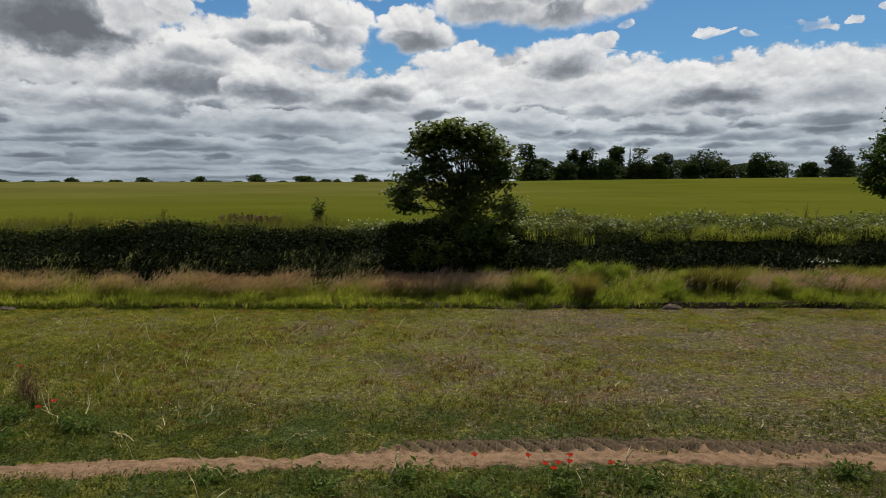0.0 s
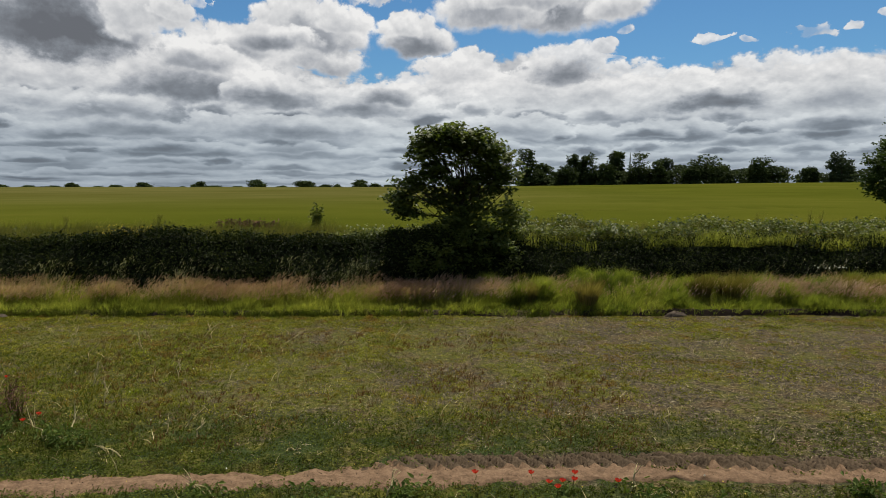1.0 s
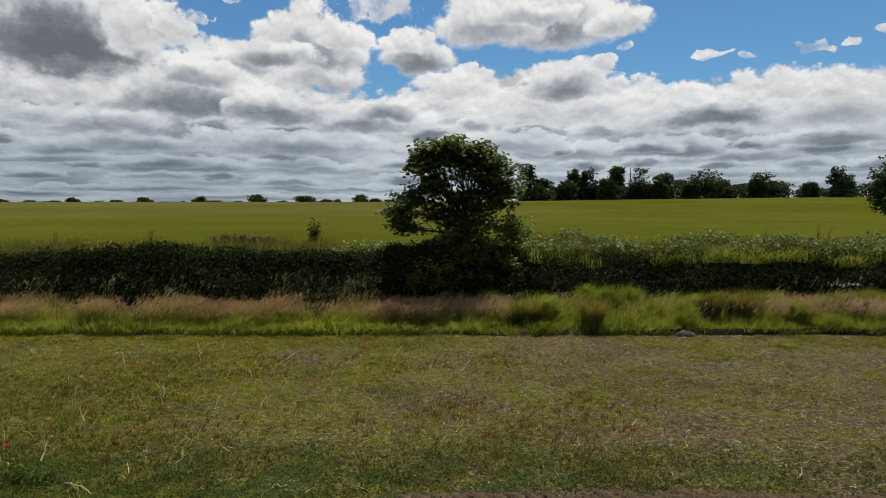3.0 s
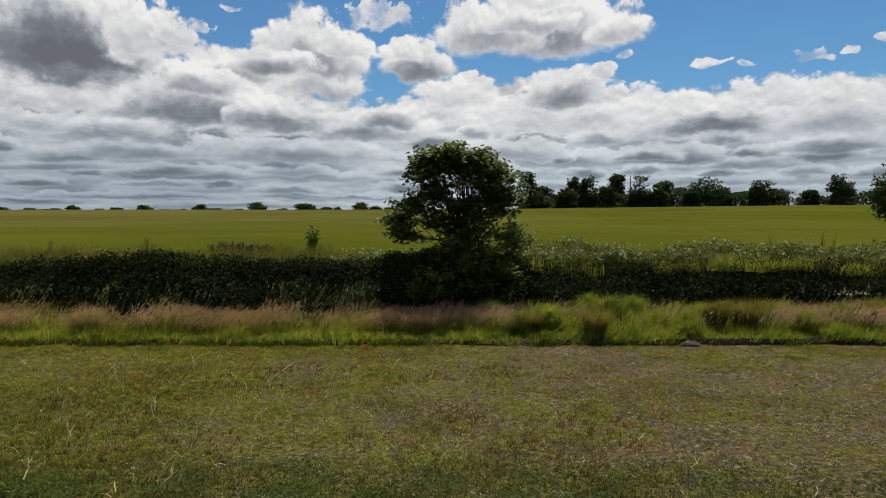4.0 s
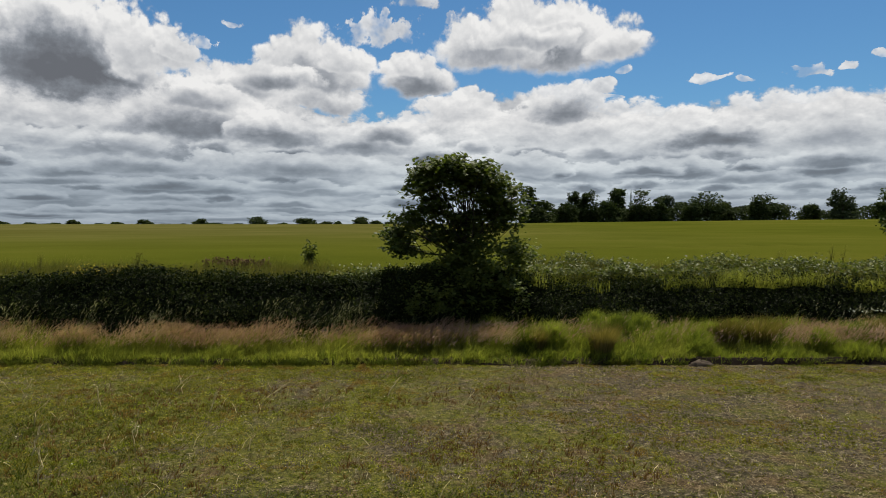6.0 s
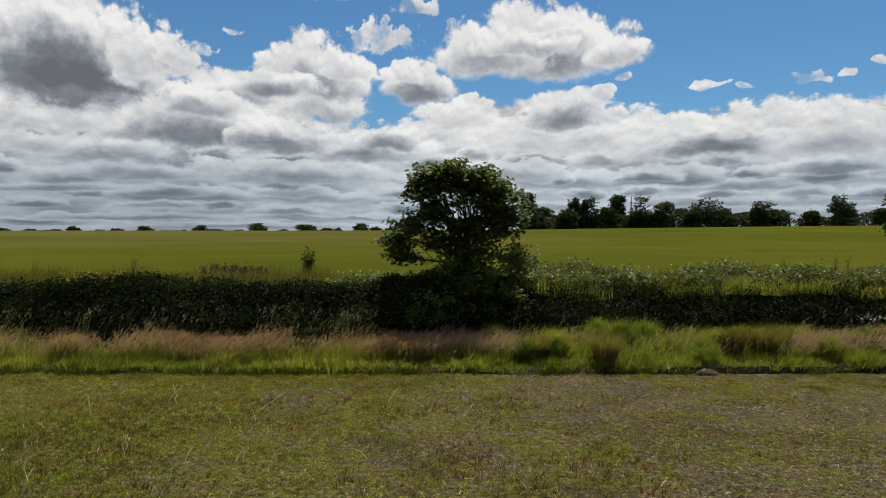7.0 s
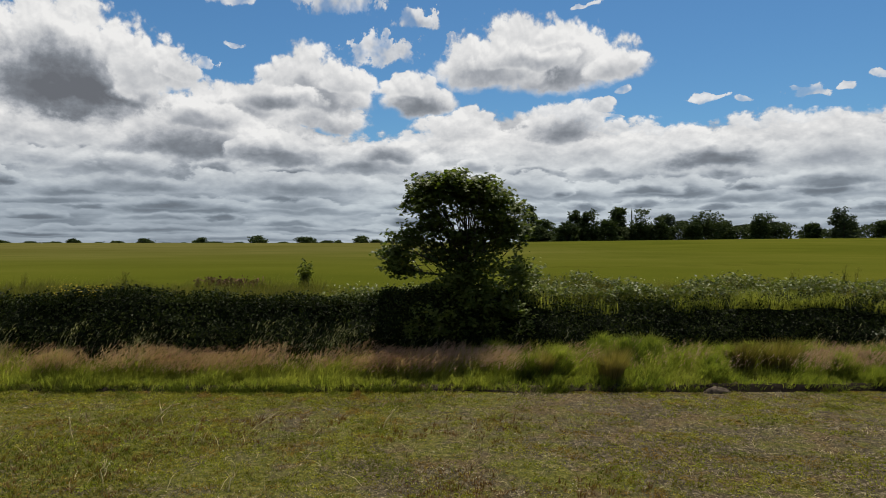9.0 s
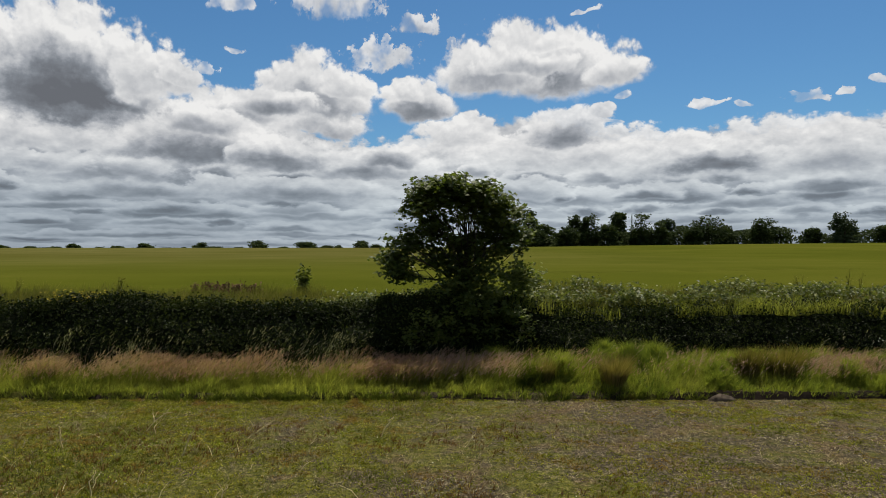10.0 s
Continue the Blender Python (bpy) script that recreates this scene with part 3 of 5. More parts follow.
def build_crop():
    xs = np.concatenate([-np.geomspace(900, 41, 30), np.linspace(-40, 40, 161), np.geomspace(41, 900, 30)])
    ys = np.concatenate([np.linspace(30.0, 60, 80), np.geomspace(60.5, 640, 90)])

    def top(x, y):
        return ground_z(x, y) + 0.62 * smooth(y, 29.9, 30.6) + 0.10 * (vnoise(x, y, 1.1, 21) - 0.5) * smooth(y, 120, 50) \
            + 0.25 * (vnoise(x, y, 14, 22, 2) - 0.5) - wheelings(x, y)

    ob = thing("barley_field", 0, 30, 0, "ripening yellow-green barley field with faint tramlines", "crop field", kind="stuff")
    canopy = part("canopy", grid(xs, ys, top), M_CROP, ob, shade=True)
    canopy.location = (0, -30, 0)
    k = 34000
    y = 29.9 + 40 * rng.uniform(0, 1, k) ** 1.8
    x = rng.uniform(-1, 1, k) * (0.72 * y + 3)
    p = np.stack([x, y, top(x, y) - 0.48], 1)
    ears = part("ears", blades(p, rng.uniform(0.42, 0.58, k), 0.02, rng.normal(0.04, 0.06, (k, 2)), seed=3), M_CROPBLADE, ob)
    ears.location = (0, -30, 0)


build_ground()
build_crop()


# ---------------------------------------------------------------- dirt track
def track_mid(x):
    return 8.06 + 0.58 * smooth(x, -8.0, -1.0) + 0.05 * np.sin(x * 0.9)


def rutted(x, y):
    """Strength of the tyre-printed strip along the far side of the track, east of the middle."""
    d = y - track_mid(x)
    return smooth(d, 0.16, 0.30) * smooth(d, 0.78, 0.60) * smooth(x, -1.6, 0.2)


def build_track():
    xs, vs = np.arange(-14.5, 14.51, 0.04), np.linspace(-1, 1, 31)
    gx, gv = np.meshgrid(xs, vs)
    half = 0.28 + 0.05 * smooth(gx, 0, -5) + 0.36 * (vnoise(gx, gv * 0 + (gv > 0) * 9.0, 0.7, 31) - 0.5) + 0.30 * (vnoise(gx, (gv > 0) * 5.0, 0.16, 32) - 0.5)
    half = half + 0.42 * smooth(gx, -1.6, 0.2) * (gv > 0) - 0.10 * smooth(gx, -1.0, 1.5) * (gv < 0)
    gy = track_mid(gx) + gv * half
    rut = rutted(gx, gy)
    z = ground_z(gx, gy) + 0.030 - 0.055 * np.abs(gv) ** 3
    z = z + 0.045 * (vnoise(gx, gy, 0.14, 33) - 0.5) + 0.035 * (vnoise(gx, gy, 0.05, 34, 2) - 0.5)
    # slanting lug prints of a tractor tyre
    ph = (gx + (gy - 8.6) * 0.75) / 0.23
    lug = np.clip(np.sin(ph * 2 * np.pi + 6.0 * vnoise(gx, gy * 0.3, 0.9, 35)), -0.5, 0.7)
    z = z + rut * (0.015 + 0.085 * lug * (0.25 + 1.2 * vnoise(gx, gy, 0.3, 37)) + 0.06 * (vnoise(gx, gy, 0.09, 38) - 0.5))
    v = np.stack([gx.ravel(), gy.ravel(), z.ravel()], 1)
    nx, ny = len(xs), len(vs)
    i = (np.arange(ny - 1)[:, None] * nx + np.arange(nx - 1)).ravel()
    ob = part("dirt_track", (v, np.stack([i, i + 1, i + nx + 1, i + nx], 1)), M_TRACK, shade=True)
    ob.data.materials.append(M_CHURN)
    churned = (rut + 0.8 * (vnoise(gx, gy, 0.2, 40) - 0.5)).ravel()[i] > 0.4
    ob.data.polygons.foreach_set("material_index", churned.astype(np.int32))
    tagged(ob, "bare sandy wheel track with tractor tyre prints", "track", kind="structure")
    # crumbs of soil and small stones on and beside it
    g = np.random.default_rng(330)
    k = 9000
    x = g.uniform(-14, 14, k)
    d = np.where(g.uniform(0, 1, k) < 0.55, g.normal(0.50, 0.16, k), g.normal(0.0, 0.33, k))
    y = track_mid(x) + d
    keep = (g.uniform(0, 1, k) < 0.25 + 0.75 * rutted(x, y)) & (d > -0.45)
    x, y = x[keep], y[keep]
    k = len(x)
    r = g.uniform(0.005, 0.018, k) * (0.7 + 0.7 * rutted(x, y))
    c = np.stack([x, y, ground_z(x, y) + 0.035], 1)
    d6 = np.array([[1, 0, 0], [-0.5, 0.87, 0], [-0.5, -0.87, 0], [0, 0, 1.0], [0.1, 0.1, -0.8]])
    v = c[:, None] + d6[None] * r[:, None, None] * g.uniform(0.6, 1.4, (k, 5, 3))
    f = (np.array([[0, 1, 3], [1, 2, 3], [2, 0, 3], [1, 0, 4], [2, 1, 4], [0, 2, 4]])[None] + np.arange(k)[:, None, None] * 5).reshape(-1, 3)
    tagged(part("soil_crumbs", (v.reshape(-1, 3), f), M_CRUMB), "crumbs of dry soil scattered along the wheel track", "soil crumbs", kind="stuff")


build_track()


# ---------------------------------------------------------------- hedge
def hedge_front(x):
    return 20.9 + 1.4 * smooth(x, -4, 6) + 0.35 * (vnoise(x, x * 0, 2.5, 41) - 0.5)


def set_back(x, y):
    """How far the growth behind the hedge is pushed back where the hedge stands further off."""
    return (hedge_front(x) - 20.7) * smooth(y, 29, 22)


def hedge_top(x):
    return 1.95 - 0.24 * smooth(x, 0, 4) + 0.02 * smooth(x, 7, 13) + 0.40 * (vnoise(x, x * 0, 2.2, 42) - 0.5) + 0.22 * (vnoise(x, x * 0, 0.5, 44) - 0.5)


def hedge_point(x, u):
    """A point on the hedge's skin; u runs up the front (0..1) and back over the top (1..2)."""
    f, t = hedge_front(x), hedge_top(x)
    up = np.clip(u, 0, 1)
    back = np.clip(u - 1, 0, 1)
    lump = vnoise(x, u * 3.1, 0.8, 43) - 0.5
    z = 0.25 + (t - 0.25) * up + 0.05 * np.sin(back * 3)
    y = f + 0.45 * smooth(up, 0.55, 1.0) * up + 0.2 * up - 0.55 * lump * (u < 1.1) + back * 0.9
    z = z + (u >= 1) * lump * 0.3
    return np.stack([x, y, z], -1)


def build_hedge():
    ob = thing("hedge", 0, 22, 0.3, "dense field hedge, its own shade painted into near-black leaves", "hedge")
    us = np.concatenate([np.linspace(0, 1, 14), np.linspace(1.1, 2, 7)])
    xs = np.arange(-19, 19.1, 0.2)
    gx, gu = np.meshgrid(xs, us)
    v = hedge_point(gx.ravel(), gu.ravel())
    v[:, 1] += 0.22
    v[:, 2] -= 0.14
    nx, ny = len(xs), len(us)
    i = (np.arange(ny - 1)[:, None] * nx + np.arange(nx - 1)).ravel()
    # closed sheet behind the leaves; its near-black colour plays the inner shade
    core = part("shade_core", (v, np.stack([i, i + 1, i + nx + 1, i + nx], 1)), M_CORE, ob, "near-black sheet standing in for the hedge's shaded inside")
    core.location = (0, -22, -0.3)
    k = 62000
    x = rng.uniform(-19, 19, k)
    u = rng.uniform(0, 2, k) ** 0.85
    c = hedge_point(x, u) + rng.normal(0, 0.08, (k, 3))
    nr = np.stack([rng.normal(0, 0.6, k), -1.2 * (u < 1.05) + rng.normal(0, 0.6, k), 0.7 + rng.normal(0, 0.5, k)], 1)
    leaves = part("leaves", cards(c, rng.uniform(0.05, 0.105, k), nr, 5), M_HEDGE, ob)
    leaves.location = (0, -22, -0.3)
    return ob


build_hedge()


def build_brambles():
    """Rough growth behind the hedge: brambles, nettles and long grass up to the crop."""
    ob = thing("bramble_strip", 0, 25, 0.5, "tangle of brambles and long grass behind the hedge", "brambles", kind="stuff")

    def top(x, y):
        t = 1.90 + 0.10 * smooth(x, -4, 0) + 0.75 * (vnoise(x, y, 1.6, 51) - 0.5) * (0.45 + 0.55 * smooth(x, -3, 2)) + 0.16 * smooth(x, 1.5, 4) * smooth(y, 23, 25)
        return t - 0.75 * smooth(y, 27.5, 30) + 0.02 * smooth(x, -2, -4) * smooth(y, 23, 25)

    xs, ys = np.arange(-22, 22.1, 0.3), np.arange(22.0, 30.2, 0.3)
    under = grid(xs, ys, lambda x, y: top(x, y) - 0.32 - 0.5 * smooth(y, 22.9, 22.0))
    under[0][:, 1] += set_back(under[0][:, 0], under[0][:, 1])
    # sheet below the leaves, coloured near-black as the shade beneath them
    base = part("undergrowth_shade", under, M_CORE, ob)
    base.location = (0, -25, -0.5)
    k = 60000
    y = 21.9 + 5.5 * rng.uniform(0, 1, k) ** 1.3
    x = rng.uniform(-21, 21, k)
    keep = (vnoise(x, y, 1.3, 52) + 0.10 * smooth(x, 1, 3) - 0.20 * smooth(x, -3, -5)) > 0.48
    x, y = x[keep], y[keep]
    k = len(x)
    c = np.stack([x, y + set_back(x, y), top(x, y) - 0.12 + rng.normal(0, 0.12, k)], 1)
    nr = np.stack([rng.normal(0, 0.5, k), rng.normal(-0.2, 0.5, k), np.full(k, 0.9)], 1)
    a = part("bramble_leaves", cards(c, rng.uniform(0.08, 0.17, k), nr, 6), M_BRAMBLE, ob)
    a.location = (0, -25, -0.5)
    k = 80000
    y = 21.8 + 8.0 * rng.uniform(0, 1, k) ** 1.3
    x = rng.uniform(-22, 22, k)
    p = np.stack([x, y + set_back(x, y), top(x, y) - 0.4], 1)
    h = rng.uniform(0.25, 0.65, k) * (0.6 + 0.8 * vnoise(x, y, 0.9, 53)) * (0.85 + 0.40 * smooth(x, -2, -5))
    q = part("long_grass", blades(p, h, 0.013, rng.normal(0.08, 0.16, (k, 2)), seed=8), M_ROUGH, ob)
    q.location = (0, -25, -0.5)
    k = 13000
    x = rng.uniform(1.7, 19, k)
    d = 0.45 + 1.1 * rng.uniform(0, 1, k)
    keep = vnoise(x, d * 2, 0.9, 57) > 0.44
    x, d = x[keep], d[keep]
    k = len(x)
    p = np.stack([x, hedge_front(x) + d, hedge_top(x) - 0.20 + 0.10 * vnoise(x, d, 0.5, 59)], 1)
    q = part("hedge_top_grass", blades(p, 0.15 + rng.uniform(0.12, 0.42, k) * (0.4 + 1.1 * vnoise(x, d, 0.7, 58)), 0.012, rng.normal(0.05, 0.13, (k, 2)), seed=18), M_GRASS, ob)
    q.location = (0, -25, -0.5)


build_brambles()


# ---------------------------------------------------------------- verge of tall grass
def scatter(k, seed, x0, x1, d0, d1, power=1.0):
    """Places on the verge: x across, d metres behind its front edge, kept clear of the hedge's middle."""
    g = np.random.default_rng(seed)
    x = g.uniform(x0, x1, k)
    y = edge_y(x) + d0 + g.uniform(0, 1, k) ** power * (d1 - d0)
    keep = y < hedge_front(x) + 0.25
    return g, x[keep], y[keep]


def build_verge():
    g, x, y = scatter(9800, 60, -16, 16, 0.05, 3.2, 1.15)
    k = len(x)
    deep = y - edge_y(x)
    lumps = vnoise(x, y, 0.7, 61)
    east = smooth(x, -0.5, 2.5)
    h = (0.25 + (0.30 - 0.08 * east) * smooth(deep, 0.1, 1.2)) * (0.35 + 1.35 * lumps ** 1.3) * g.uniform(0.6, 1.3, k)
    c = np.stack([x, y, ground_z(x, y) - 0.02], 1)
    lush = g.uniform(0, 1, k) < east * (1 - 0.5 * smooth(x, 9, 11)) * smooth(vnoise(x, y, 1.1, 66), 0.3, 0.6) + 0.30 * smooth(deep, 0.6, 0.1)
    for sel, name, mat, label in ((~lush, "verge_grass", M_GRASS, "long green grass on the verge before the hedge"),
                                  (lush, "lush_verge_grass", M_LUSH, "bright yellow-green young grass at the verge edge")):
        ob = part(name, tufts(c[sel], g.uniform(0.06, 0.16, sel.sum()), 14, h[sel], 0.012, 9, (0.22, -0.05), 1.5), mat)
        tagged(ob, label, "grass", kind="stuff")
    # flowering stems: reddish heads thickest in the west, a few tall pale ones leaning with the wind against the hedge
    for name, mat, k, seed, label in (("red_seed_grass", M_SEED, 26000, 62, "tall grass with reddish-pink seed heads"),
                                      ("pale_seed_grass", M_PALE, 2300, 63, "tall pale grass stems leaning in the wind")):
        pale = mat is M_PALE
        g, x, y = scatter(k, seed, -16, 16, 1.0 if pale else 0.55, 1.9 if pale else 1.75)
        k = len(x)
        dens = smooth(vnoise(x, y, 0.9, seed), 0.42 if pale else 0.22, 0.66 if pale else 0.6) * (1 - 0.88 * smooth(x, 0.6, 2.4) * smooth(x, 9.4, 8.2))
        dens = dens * ((1 - 0.85 * smooth(x, -1.5, 0.5)) * 0.9 if pale else 1 - 0.45 * smooth(x, 6, 9))
        keep = g.uniform(0, 1, k) < dens
        x, y = x[keep], y[keep]
        k = len(x)
        hh = g.uniform(0.70, 1.30, k) if pale else g.uniform(0.32, 0.68, k) * (0.7 + 0.6 * vnoise(x, y, 0.7, 67))
        p = np.stack([x, y, ground_z(x, y)], 1)
        lean = np.stack([g.normal(0.30 if pale else 0.12, 0.12, k), g.normal(0, 0.10, k)], 1)
        tops = p + np.concatenate([lean, hh[:, None]], 1) * [0.9, 0.9, 0.92]
        heads = []
        for j in range(3):
            off = g.normal(0, 0.02, (k, 3))
            l2 = np.stack([g.normal(0.09, 0.03, k), g.normal(0, 0.04, k)], 1)
            heads.append(blades(tops + off - [0, 0, 0.05 * j], g.uniform(0.04, 0.10, k), 0.013 if pale else 0.017, l2, seed=seed + j))
        ob = thing(name, 0, 20, 0.2, label, "grass", kind="stuff")
        a, b3 = part("stems", blades(p, hh, 0.005, lean, seed=seed), mat if pale else M_GRASS, ob), part("seed_heads", join(*heads), mat, ob)
        a.location = b3.location = (0, -20, -0.2)


build_verge()


def build_edge_tufts():
    g = np.random.default_rng(670)
    x = g.uniform(-15, 15, 2600)
    keep = vnoise(x, x * 0, 0.9, 671) - 0.22 * smooth(x, 4, 7) > g.uniform(0.36, 0.62, len(x))
    x = x[keep]
    y = edge_y(x) + g.normal(0.0, 0.06, len(x))
    c = np.stack([x, y, ground_z(x, y) - 0.02], 1)
    # the dark weed green paints the shaded foot of the verge grass
    geo = tufts(c, g.uniform(0.04, 0.10, len(x)), 9, g.uniform(0.08, 0.26, len(x)), 0.013, 672, (0.10, -0.15), 1.8)
    tagged(part("edge_tufts", geo, M_CLOVER), "short tufts along the verge foot, dark green standing in for shade", "grass", kind="stuff")


build_edge_tufts()


def rush_tussock(x, y, h, r, seed, label):
    g = np.random.default_rng(seed)
    ob = thing("rush_tussock", x, y, float(ground_z(x, y)), label, "grass tussock", "rush tussocks on the verge")
    k = 900
    a, q = g.uniform(0, 2 * np.pi, k), np.sqrt(g.uniform(0, 1, k))
    p = np.stack([np.cos(a) * q * r * 0.55, np.sin(a) * q * r * 0.55, np.full(k, -0.02)], 1)
    lean = np.stack([np.cos(a), np.sin(a)], 1) * (q * r * 0.95)[:, None] + g.normal(0.03, 0.05, (k, 2))
    tagged(part("sheaf", blades(p, h * g.uniform(0.65, 1.1, k), 0.014, lean, seed=seed), M_RUSH, ob), kind="stuff")


for tx, ty, th, tr, ts in ((4.1, 20.0, 0.85, 0.42, 1), (7.6, 20.6, 0.85, 0.32, 2), (8.45, 20.6, 0.9, 0.5, 3), (2.5, 20.3, 0.7, 0.4, 4),
                           (11.9, 20.9, 0.8, 0.4, 6), (13.0, 20.8, 0.8, 0.5, 7)):
    rush_tussock(tx, ty, th, tr, ts, "dark olive rush tussock standing in the verge grass")


def grass_hummock(x, y, h, r, seed):
    g = np.random.default_rng(seed)
    ob = thing("grass_hummock", x, y, float(ground_z(x, y)), "rounded hummock of soft green grass on the verge", "grass hummock", "grass hummocks on the verge")
    k = 200
    a, q = g.uniform(0, 2 * np.pi, k), np.sqrt(g.uniform(0, 1, k))
    c = np.stack([np.cos(a) * q * r, np.sin(a) * q * r * 0.8, h * 0.55 * (1 - q ** 2) - 0.02], 1)
    geo = tufts(c, g.uniform(0.04, 0.09, k), 10, h * g.uniform(0.25, 0.5, k), 0.010, seed + 1, (0.15, 0.0), 2.2)
    tagged(part("sheaf", geo, M_LUSH, ob), kind="stuff")


g = np.random.default_rng(640)
for j in range(34):
    hx, hy = 1.2 + 13.5 * j / 33 + g.normal(0, 0.2), 19.9 + g.uniform(0.0, 1.9)
    if hy < 20.8 and min(abs(hx - q) for q in (4.1, 7.6, 8.45, 11.9, 13.0)) < 0.75:
        hy = 21.3
    grass_hummock(hx, hy, g.uniform(0.45, 0.95), g.uniform(0.30, 0.62), 650 + 3 * j)


def build_bank():
    """Low crumbling soil lip where the verge meets the mown ground."""
    xs, vs = np.arange(-15, 15.01, 0.06), np.linspace(0, 1, 9)
    gx, gv = np.meshgrid(xs, vs)
    # real lip in the east; the western stretch paints dark gaps of shade
    amt = 0.16 + 0.75 * vnoise(gx, gx * 0, 0.8, 72) ** 2 * smooth(gx, 6.5, 4.5) + 0.80 * smooth(gx, 4.5, 6.5)
    y = edge_y(gx) - 0.10 + gv * 0.30
    z = ground_z(gx, edge_y(gx) - 0.1) - 0.03 + amt * (0.20 * smooth(gv, 0.0, 0.75)) + 0.07 * (vnoise(gx, gv * 2, 0.22, 71) - 0.5)
    z = z - 0.1 * smooth(gv, 0.85, 1.0)
    v = np.stack([gx.ravel(), y.ravel(), z.ravel()], 1)
    nx, ny = len(xs), len(vs)
    i = (np.arange(ny - 1)[:, None] * nx + np.arange(nx - 1)).ravel()
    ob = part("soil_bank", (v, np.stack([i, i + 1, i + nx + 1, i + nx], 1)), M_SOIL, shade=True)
    tagged(ob, "low crumbling soil lip, darkened to carry the shade at the verge foot", "bank", kind="structure")


build_bank()


# ---------------------------------------------------------------- trees
def leafy(lobes, clusters, per, size, seed, mat_shape="lobed", spread=0.22, clump=0):
    """Leaves in drooping sprays, spread through ellipsoid lobes (x, y, z, rx, ry, rz), thicker towards their skins. clump: sprays gathered to a bough."""
    g = np.random.default_rng(seed)
    lob = np.array(lobes, float)
    vol = lob[:, 3] * lob[:, 4] * lob[:, 5]
    boughs = clusters // clump if clump else clusters
    which = g.choice(len(lob), boughs, p=vol ** 0.75 / (vol ** 0.75).sum())
    d = g.normal(size=(boughs, 3))
    d /= np.linalg.norm(d, axis=1, keepdims=True)
    r = g.uniform(0.25, 1.0, boughs)[:, None] ** 0.5
    c = lob[which, :3] + d * r * lob[which, 3:]
    if clump:
        c = np.repeat(c, clump, 0) + g.normal(0, 1, (boughs * clump, 3)) * [0.17, 0.20, 0.09]
    cc = np.repeat(c, per, 0) + g.normal(0, spread, (len(c) * per, 3)) * [1, 1, 0.6]
    nr = np.stack([g.normal(0, 0.45, len(cc)), g.normal(-0.15, 0.45, len(cc)), np.full(len(cc), 0.8)], 1)
    return c, cards(cc, g.uniform(size[0], size[1], len(cc)), nr, seed + 1, 0.75, mat_shape)


def build_tree():
    bx, by = 0.75, 22.9
    bz = float(ground_z(bx, by))
    ob = thing("sycamore_tree", bx, by, bz, "young round-crowned sycamore growing out of the hedge, backlit", "tree")
    lobes = [(0.35, 0, 5.10, 0.95, 0.6, 0.46), (-0.42, 0, 5.02, 0.48, 0.6, 0.34), (1.16, 0, 5.00, 0.62, 0.7, 0.44), (1.66, 0, 4.45, 0.54, 0.6, 0.48),
             (2.02, 0, 3.95, 0.46, 0.5, 0.42), (-0.62, 0, 4.62, 0.48, 0.5, 0.28), (0.40, 0, 4.50, 0.95, 0.35, 0.40), (1.20, 0, 4.15, 0.60, 0.30, 0.42),
             (-0.20, 0, 4.10, 0.58, 0.30, 0.36), (-0.95, 0, 3.72, 0.60, 0.45, 0.26), (-1.28, 0, 3.32, 0.56, 0.45, 0.22), (-1.20, 0, 2.78, 0.48, 0.40, 0.18),
             (-0.45, 0, 3.35, 0.56, 0.30, 0.32), (0.35, 0, 3.65, 0.75, 0.30, 0.42), (1.05, 0, 3.50, 0.56, 0.30, 0.38), (0.15, 0, 3.00, 0.60, 0.30, 0.34), (1.98, 0, 3.72, 0.36, 0.4, 0.24)]
    bush = [(2.25, -0.1, 2.72, 0.46, 0.5, 0.46), (1.60, -0.2, 2.40, 0.85, 0.6, 0.50), (0.5, -0.3, 2.1, 1.0, 0.6, 0.42), (0.45, -0.2, 2.65, 0.62, 0.4, 0.38),
            (1.0, -0.1, 2.95, 0.45, 0.3, 0.3), (0.7, -1.0, 1.5, 0.9, 0.3, 0.5), (-0.4, -1.2, 1.4, 0.8, 0.3, 0.45), (1.7, -0.9, 1.5, 0.6, 0.3, 0.5)]
    lobes, bush = ([(x - bx, y, z - bz, a, b3, c) for x, y, z, a, b3, c in l] for l in (lobes, bush))
    c, leaves = leafy(lobes, 1180, 10, (0.10, 0.17), 81, "lobed", 0.10, 4)
    tagged(part("lower_shoot", leafy(bush, 760, 12, (0.065, 0.13), 181, "lobed", 0.10, 5)[1], M_SHOOT, ob, "dense leafy shoots at the trunk's foot, coloured lighter against the tree's shade"), kind="stuff")
    part("crown", leaves, M_LEAF, ob, "broad lobed dark green leaves")
    part("trunk", limb((0, 0, -0.1), (-0.15, 0, 2.9), 0.13, 0.08, 0.04, 82), M_BARK, ob)
    g = np.random.default_rng(83)
    fork = np.array([-0.1, 0, 2.0])
    for j, (x, y, z, *_q) in enumerate(lobes):
        start = fork + np.array([0, 0, min(1.4, max(-0.9, (z - 3.2) * 0.5))])
        part("branch", limb(start, (x, y, z), 0.042, 0.014, 0.13, 84 + j), M_BARK, ob)
    twigs = [limb(fork + (q - fork) * 0.55 + g.normal(0, 0.1, 3), q, 0.014, 0.005, 0.05, 100 + j, 4) for j, q in enumerate(c[::10])]
    tagged(part("twig_mass", join(*twigs), M_BARK, ob), kind="stuff")


build_tree()


